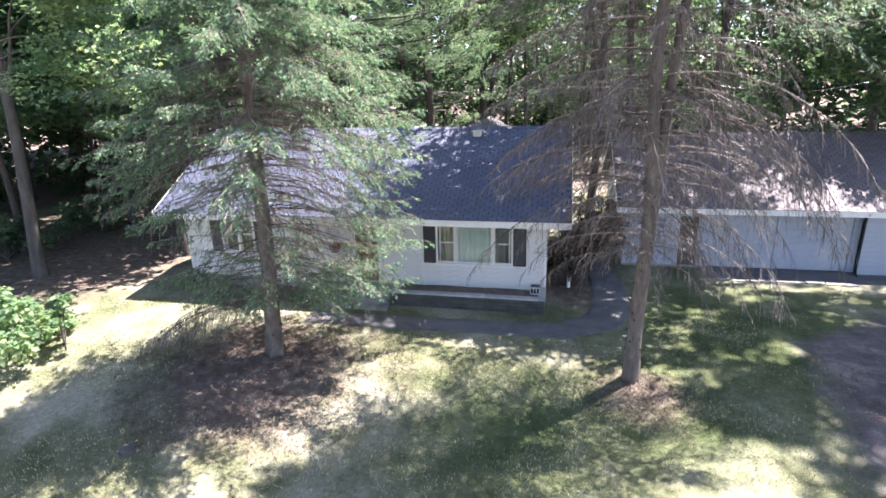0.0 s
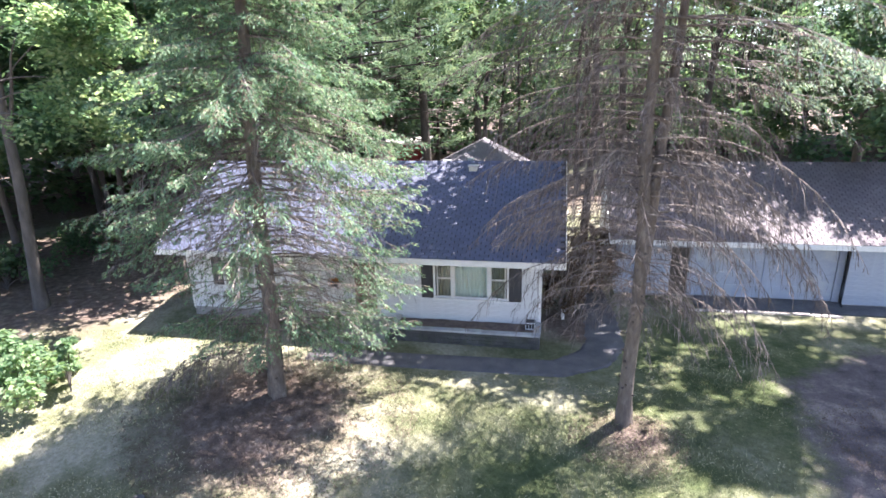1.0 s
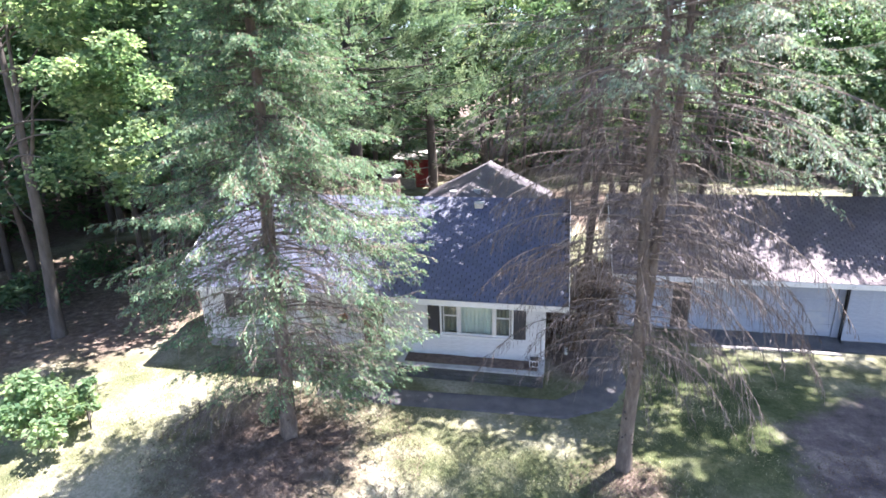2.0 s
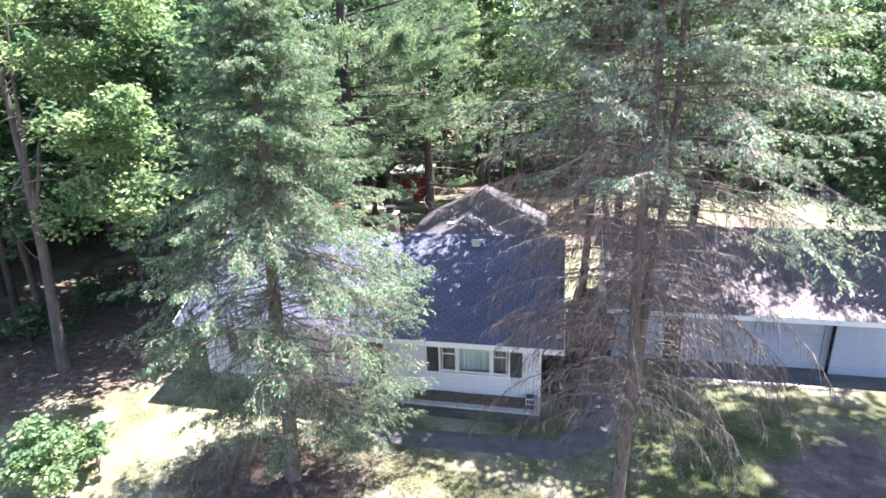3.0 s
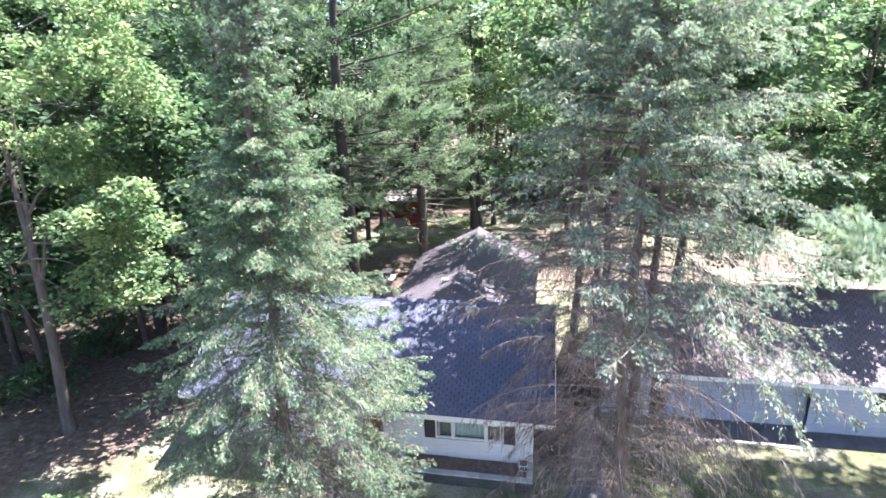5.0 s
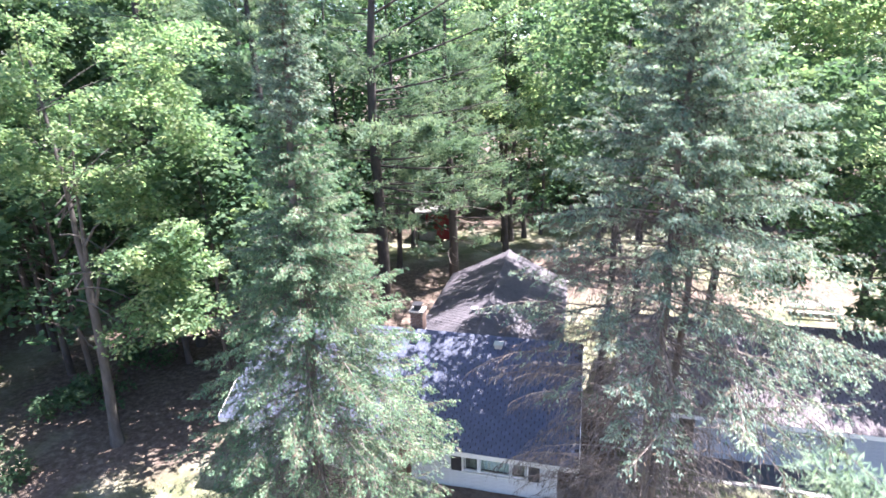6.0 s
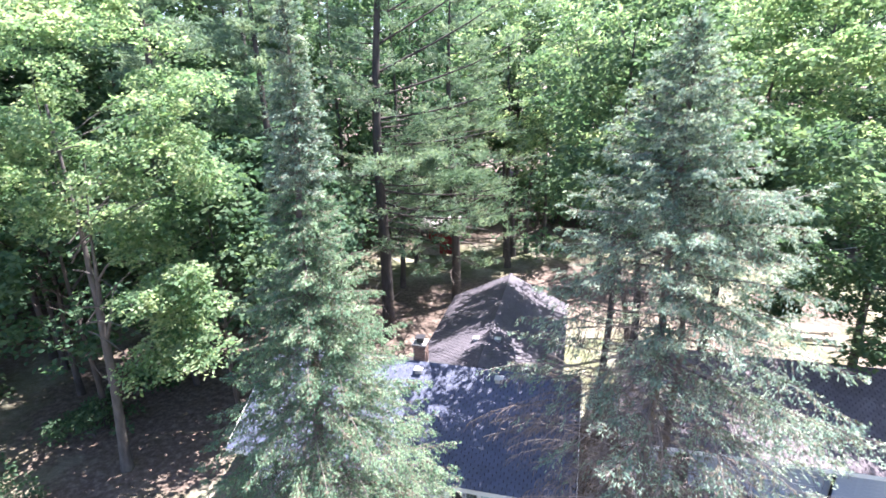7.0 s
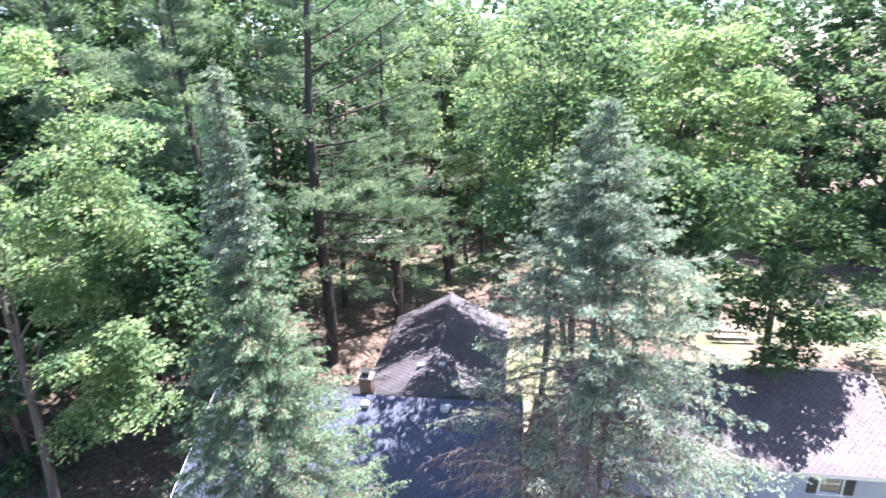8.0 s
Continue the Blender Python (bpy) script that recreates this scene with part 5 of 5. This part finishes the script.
# ---- the forest round the yard ----
kinds = [
    broadleaf_tree("forest_tree", (-26, 47, 0), 27, 5.2, 3.0, 71, "tall leafy forest tree, mid-green", M_LEAF, M_BARK_DARK, clumps=64, per=74, size=0.215, trunk_r=0.2, group="forest"),
    broadleaf_tree("forest_tree", (-17, 58, 0), 29, 5.5, 5.0, 72, "tall leafy forest tree, dark green", M_LEAF_DARK, M_BARK_DARK, clumps=64, per=74, size=0.215, trunk_r=0.22, group="forest"),
    broadleaf_tree("forest_tree", (-3, 66, 0), 26, 5.8, 2.0, 73, "tall leafy forest tree, sunny yellow-green", M_LEAF_YELLOW, M_BARK_DARK, clumps=64, per=74, size=0.215, trunk_r=0.2, group="forest"),
]
rng = random.Random(8)
spots = [(-26, 47), (-17, 58), (-3, 66)]
for k in range(3000):
    if len(spots) > 60:
        break
    x, y = rng.uniform(-62, 68), rng.uniform(0, 92)
    d = math.hypot((x - 6) / 1.05, y - 18)
    inside = d < (47 if x > -10 else 43) and x > -25 and not (x < -14 and y > 42)
    if inside or d > 60 or (x > 34 and y < 24) or y < 2 or math.hypot(x, y) < 44 or x > 0.6 * y + 16 or x < -1.4 * y - 10:
        continue
    if min(math.hypot(x - p, y - q) for p, q in spots) < (4.2 if d < 56 else 5.2):
        continue
    spots.append((x, y))
for k, (x, y) in enumerate(spots[3:]):
    s = rng.uniform(0.85, 1.2)
    copy_thing(kinds[rng.choice((1, 0) if x > 17 else (2, 2, 2, 0) if x > -5 else (1, 1, 0))], pose(x, y, 0, 0, 0, rng.uniform(0, 360)) @ Matrix.Scale(s, 4))


def far_woods():
    """Woods beyond the forest edge, too far to pick out single trees."""
    rg = np.random.default_rng(77)
    n = 1700
    a = rg.uniform(0.1, 3.2, n)
    d = rg.uniform(62, 88, n)
    c = np.stack([6 + d * np.cos(a), 18 + d * np.sin(a), 34 * rg.random(n) ** 0.9 + 1], 1)
    g = Geo()
    leaf_clumps(g, rg, c, rg.uniform(2.4, 4.4, n), 28, 0.86)
    n = 1500
    a = rg.uniform(0.1, 3.2, n)
    d = rg.uniform(46, 68, n)
    c = np.stack([6 + d * np.cos(a), 18 + d * np.sin(a), rg.uniform(0.4, 15, n) * np.clip((d - 40) / 20, 0, 1)], 1)
    c = c[(c[:, 0] < -19) | (c[:, 1] > 62) | (c[:, 0] > 24)]
    leaf_clumps(g, rg, c, rg.uniform(1.3, 2.6, len(c)), 44, 0.34)
    tagged(new("far_woods", g.mesh("far_woods", M_LEAF)), "dense green woods beyond the yard's forest edge", "woods", kind="stuff")


far_woods()


def shrub(name, at, r, h, seed, label, mat, n=16, per=120, size=0.08, group=""):
    """A shrub: several stems from the base and small leafy clumps."""
    rg = np.random.default_rng(seed)
    s = thing(name, at, label, "shrub", group)
    a = rg.uniform(0, 6.283, n)
    rr = r * np.sqrt(rg.random(n))
    c = np.stack([rr * np.cos(a), rr * np.sin(a), h * rg.uniform(0.3, 0.95, n) * (1 - 0.35 * (rr / r) ** 2)], 1)
    wood, leaf = Geo(), Geo()
    for p in c:
        t = np.linspace(0, 1, 5)[:, None]
        wood.tube(t * p * np.array([1, 1, 0]) * t + np.array([0, 0, 1]) * (t * p[2]), 0.016 * (1 - t[:, 0]) + 0.005, 5)
    leaf_clumps(leaf, rg, c, np.full(n, r * 0.34), per, size, 0.7, 0.3)
    attach("stems", wood.mesh("stems", M_BARK_GREY, True), None, s)
    attach("leaves", leaf.mesh("leaves", mat), None, s)
    return s


shrub("yard_bush", (-15.6, 11.2, -0.15), 1.5, 1.9, 81, "bright green broad-leaved bush on the lawn edge", M_LEAF_YELLOW, 22, 130, 0.10)
shrub("yard_bush", (-14.2, 11.7, -0.1), 0.5, 2.3, 82, "slim bright green sapling beside the bush", M_LEAF_YELLOW, 9, 60, 0.09)
for k, (x, y) in enumerate(((29, 36), (36, 30), (27, 14), (2, 50), (9.5, 52), (-3.5, 55))):
    copy_thing(kinds[k % 2], pose(x, y, 0, 0, 0, 47 * k) @ Matrix.Scale(0.8 + 0.05 * (k % 5), 4))
dense = [broadleaf_tree("shade_tree", at, h, 3.6, 5.5, 90 + k, "dense dark green tree beside the house", m, M_BARK_DARK, clumps=56, per=90, size=0.19, trunk_r=0.16, fork=0.4, group="trees beside the house")
         for k, (at, h, m) in enumerate((((-17.6, 23.6, 0), 15, M_LEAF_DARK), ((-22.8, 24.6, 0), 17, M_LEAF)))]
for k, (x, y, sc) in enumerate(((-15.8, 27.4, 1.0), (-16.8, 20.6, 0.85), (-21, 31, 1.2), (-27, 31, 1.3), (-29, 22, 1.1), (-33, 15, 1.2), (-29, 9.5, 1.0), (-35, 25, 1.4), (-26.5, 38, 1.3), (-38, 18, 1.4), (-41, 31, 1.5), (-32, 33, 1.3), (-24.8, 19.6, 1.0), (-37, 9, 1.2))):
    copy_thing(dense[k % 2], pose(x, y, 0, 0, 0, 71 * k) @ Matrix.Scale(sc, 4))
foot = (7.4, 31.4, 0)
broadleaf_tree("maple_tree", foot, 21, 3.0, 9.0, 94, "yellow-green maple leaning over the garage", M_LEAF_YELLOW, M_BARK_DARK, per=360, size=0.105, trunk_r=0.26, fork=0.4, lean=(0.8, -3.0), group="yard trees",
               centres=cloud(6, 120, (8.0, 27.6, 16.8), (4.6, 5.6, 5.4), foot, 0.45))
foot = (15.6, 32.0, 0)
broadleaf_tree("oak_tree", foot, 21, 2.2, 8.0, 96, "dark green oak behind the garage", M_LEAF, M_BARK_DARK, per=150, size=0.13, trunk_r=0.24, fork=0.4, lean=(-0.3, -1.5), group="yard trees",
               centres=np.concatenate([cloud(7, 34, (15.6, 31.0, 12.6), (4.8, 3.4, 3.6), foot, 0.3), cloud(20, 15, (12.0, 30.0, 8.6), (2.6, 2.4, 2.2), foot, 0.2), cloud(17, 28, (16.4, 30.0, 17.4), (4.4, 3.6, 4.6), foot, 0.3), cloud(18, 26, (15.8, 28.2, 10.8), (3.6, 2.6, 3.2), foot, 0.2), cloud(8, 16, (14.4, 25.8, 8.0), (2.6, 2.6, 1.4), foot, 0.2), cloud(9, 10, (16.4, 26.0, 7.4), (2.2, 2.2, 1.1), foot, 0.2),
                                       cloud(22, 16, (11.6, 26.4, 8.8), (1.9, 1.6, 1.7), foot, 0.1), cloud(24, 14, (10.0, 29.2, 6.3), (1.9, 1.2, 1.6), foot, 0.1), cloud(23, 9, (12.9, 24.6, 6.7), (1.2, 0.9, 1.5), foot, 0.1)]))
under = shrub("undergrowth_shrub", (-25, 20, 0), 1.6, 1.5, 83, "low green undergrowth at the forest edge", M_LEAF, 18, 70, 0.10, "undergrowth")
rng = random.Random(5)
for k in range(22):
    a = rng.uniform(0.1, 3.3)
    x, y = 4 + 47 * math.cos(a) * rng.uniform(0.98, 1.2), 16 + 44 * math.sin(a) * rng.uniform(1.0, 1.2)
    if k < 9:
        x, y = rng.uniform(-36, -23), rng.uniform(10, 40)
    copy_thing(under, pose(x, y, 0, 0, 0, rng.uniform(0, 360)) @ Matrix.Scale(rng.uniform(0.7, 1.7), 4))
# brown scrub between house and garage
M_BRUSH = foliage("dry_brush_leaves", [(0.2, (0.043, 0.028, 0.020)), (0.5, (0.087, 0.059, 0.040)), (0.8, (0.149, 0.105, 0.074))], 0.2)
for x, y, r, h, seed in ((0.45, 19.0, 0.75, 2.5, 85), (1.3, 20.9, 1.1, 3.3, 86), (2.0, 22.4, 0.9, 3.0, 87)):
    shrub("dry_brush", (x, y, 0), r, h, seed, "tangled brown dry brush between house and garage", M_BRUSH, 40, 150, 0.06, "brush between the buildings")

# ---- far things ----
shed = thing("red_shed", (-13.8, 53, 0), "small open-sided red shed with a pale flat roof", "shed")
part("roof", solid([(50.6, 3.0), (54.6, 3.35), (54.6, 3.47), (50.6, 3.12)], "x", -16.2, -12.2), M_CONC, shed, "pale flat roof")
for x in (-16.0, -12.5):
    for y in (50.9, 54.2):
        part("post", box(x, x + 0.12, y, y + 0.12, -0.1, 3.05), M_WOOD, shed)
part("back_wall", box(-15.9, -12.4, 54.1, 54.19, 0, 3.2), M_RED, shed)
part("red_panel", box(-13.9, -12.4, 51.2, 51.3, 0.2, 2.6), M_RED, shed, "red painted board panel")
part("counter", box(-15.8, -14.0, 51.2, 51.8, 0, 1.0), M_WOOD, shed)

bench = thing("picnic_table", (16.4, 39, 0), "grey wooden picnic table on the sunlit back lawn", "table")
for k in range(5):
    part("tabletop_plank", box(14.9, 17.9, 38.6 + k * 0.17, 38.75 + k * 0.17, 0.72, 0.76, 0.005), M_WOOD, bench)
for y in (38.0, 39.8):
    part("bench_plank", box(14.9, 17.9, y, y + 0.25, 0.43, 0.47, 0.005), M_WOOD, bench)
for x in (15.4, 17.3):
    part("cross_bar", box(x, x + 0.05, 38.0, 40.05, 0.37, 0.43), M_WOOD, bench)
    for s in (-1, 1):
        bm = solid([(39.0 + s * 0.2, 0.72), (39.0 + s * 0.3, 0.72), (39.0 + s * 0.75, -0.05), (39.0 + s * 0.65, -0.05)], "x", x + 0.06, x + 0.11)
        part("leg", bm, M_WOOD, bench)


# ---- grass blades on the near lawn ----
def lawn_blades(n, seed):
    rg = np.random.default_rng(seed)
    x, y = rg.uniform(-19, 8.5, n), rg.uniform(5.5, 17.5, n)
    keep = (np.hypot(x + 7.9, y - 11.8) > 3.0 * rg.uniform(0.6, 1.2, n)) & (x < 5.2 + 0.15 * (y - 8) + rg.normal(0, 0.7, n)) & ~((y > 14.3) & (x > -8) & (x < 2.8)) & ~((y > 15.5) & (x < 3)) & (np.sin(x * 1.3 + 2 * np.sin(y * 0.9)) + np.sin(y * 1.7 + x * 0.4) + rg.normal(0, 0.7, n) > -0.8)
    x, y = x[keep], y[keep]
    m = len(x)
    h = rg.uniform(0.02, 0.055, m)
    u = unit(rg.normal(0, 0.7, (m, 3)) + np.array([0, 0, 1.0])) * h[:, None]
    v = unit(np.cross(u, rg.normal(0, 1, (m, 3)))) * 0.008
    g = Geo()
    g.leaves(np.stack([x, y, ground_z(x, y) + h * 0.8], 1), u, v)
    blades = foliage("dry_grass_blades", [(0.25, (0.064, 0.088, 0.038)), (0.5, (0.205, 0.202, 0.118)), (0.66, (0.430, 0.400, 0.290))], 0.3, 0.9, 0.8, 0.05)
    tagged(new("lawn_grass", g.mesh("lawn_grass", blades)), "short dry yellowing grass on the front lawn", "grass", kind="stuff")


lawn_blades(80000, 9)


def fallen_leaves(n, seed):
    """Dry leaves and needles scattered under the spruces and on the drive."""
    rg = np.random.default_rng(seed)
    a, q = rg.uniform(0, 6.283, n), np.sqrt(rg.random(n))
    spot = rg.choice(3, n, p=(0.66, 0.1, 0.24))
    r = q * np.array([4.2, 1.5, 3.0])[spot]
    x = np.array([-7.6, 2.0, 9.6])[spot] + r * np.cos(a)
    y = np.array([11.6, 11.9, 12.5])[spot] + 0.8 * r * np.sin(a)
    u = unit(rg.normal(0, 1, (n, 3)) * np.array([1, 1, 0.3])) * rg.uniform(0.015, 0.045, n)[:, None]
    v = unit(np.cross(u, rg.normal(0, 0.4, (n, 3)) + np.array([0, 0, 1.0]))) * 0.014
    g = Geo()
    g.leaves(np.stack([x, y, ground_z(x, y) + 0.035], 1), u, v)
    tagged(new("leaf_litter", g.mesh("leaf_litter", foliage("dry_litter", [(0.2, (0.062, 0.043, 0.034)), (0.5, (0.124, 0.093, 0.074)), (0.8, (0.223, 0.180, 0.149))], 0.15, 0.9, 1.5, 0.05))), "dry brown leaf and needle litter under the spruce", "litter", kind="stuff")


fallen_leaves(14000, 13)
for z in (6.9, 9.2):
    cable = thing("overhead_cable", (7.6, 30.8, z), "thin pale overhead cable strung between trees behind the garage", "cable", "overhead cables")
    f = np.linspace(0, 1, 12)
    g = Geo()
    g.tube(np.stack([8.0 * f, 1.0 * f, -0.5 * np.sin(f * np.pi) + 0.05 * f], 1), np.full(12, 0.012), 6)
    attach("wire", g.mesh("wire", M_METAL, True), None, cable)
cover = thing("utility_cover", (-9.1, 8.3, float(ground_z(-9.1, 8.3))), "small blue-grey round utility cover in the lawn", "cover")
bm = bmesh.new()
bmesh.ops.create_cone(bm, cap_ends=True, segments=20, radius1=0.2, radius2=0.17, depth=0.12, matrix=Matrix.Translation(cover.location + Vector((0, 0, 0.05))))
part("lid", bm, M_BLOCK, cover)
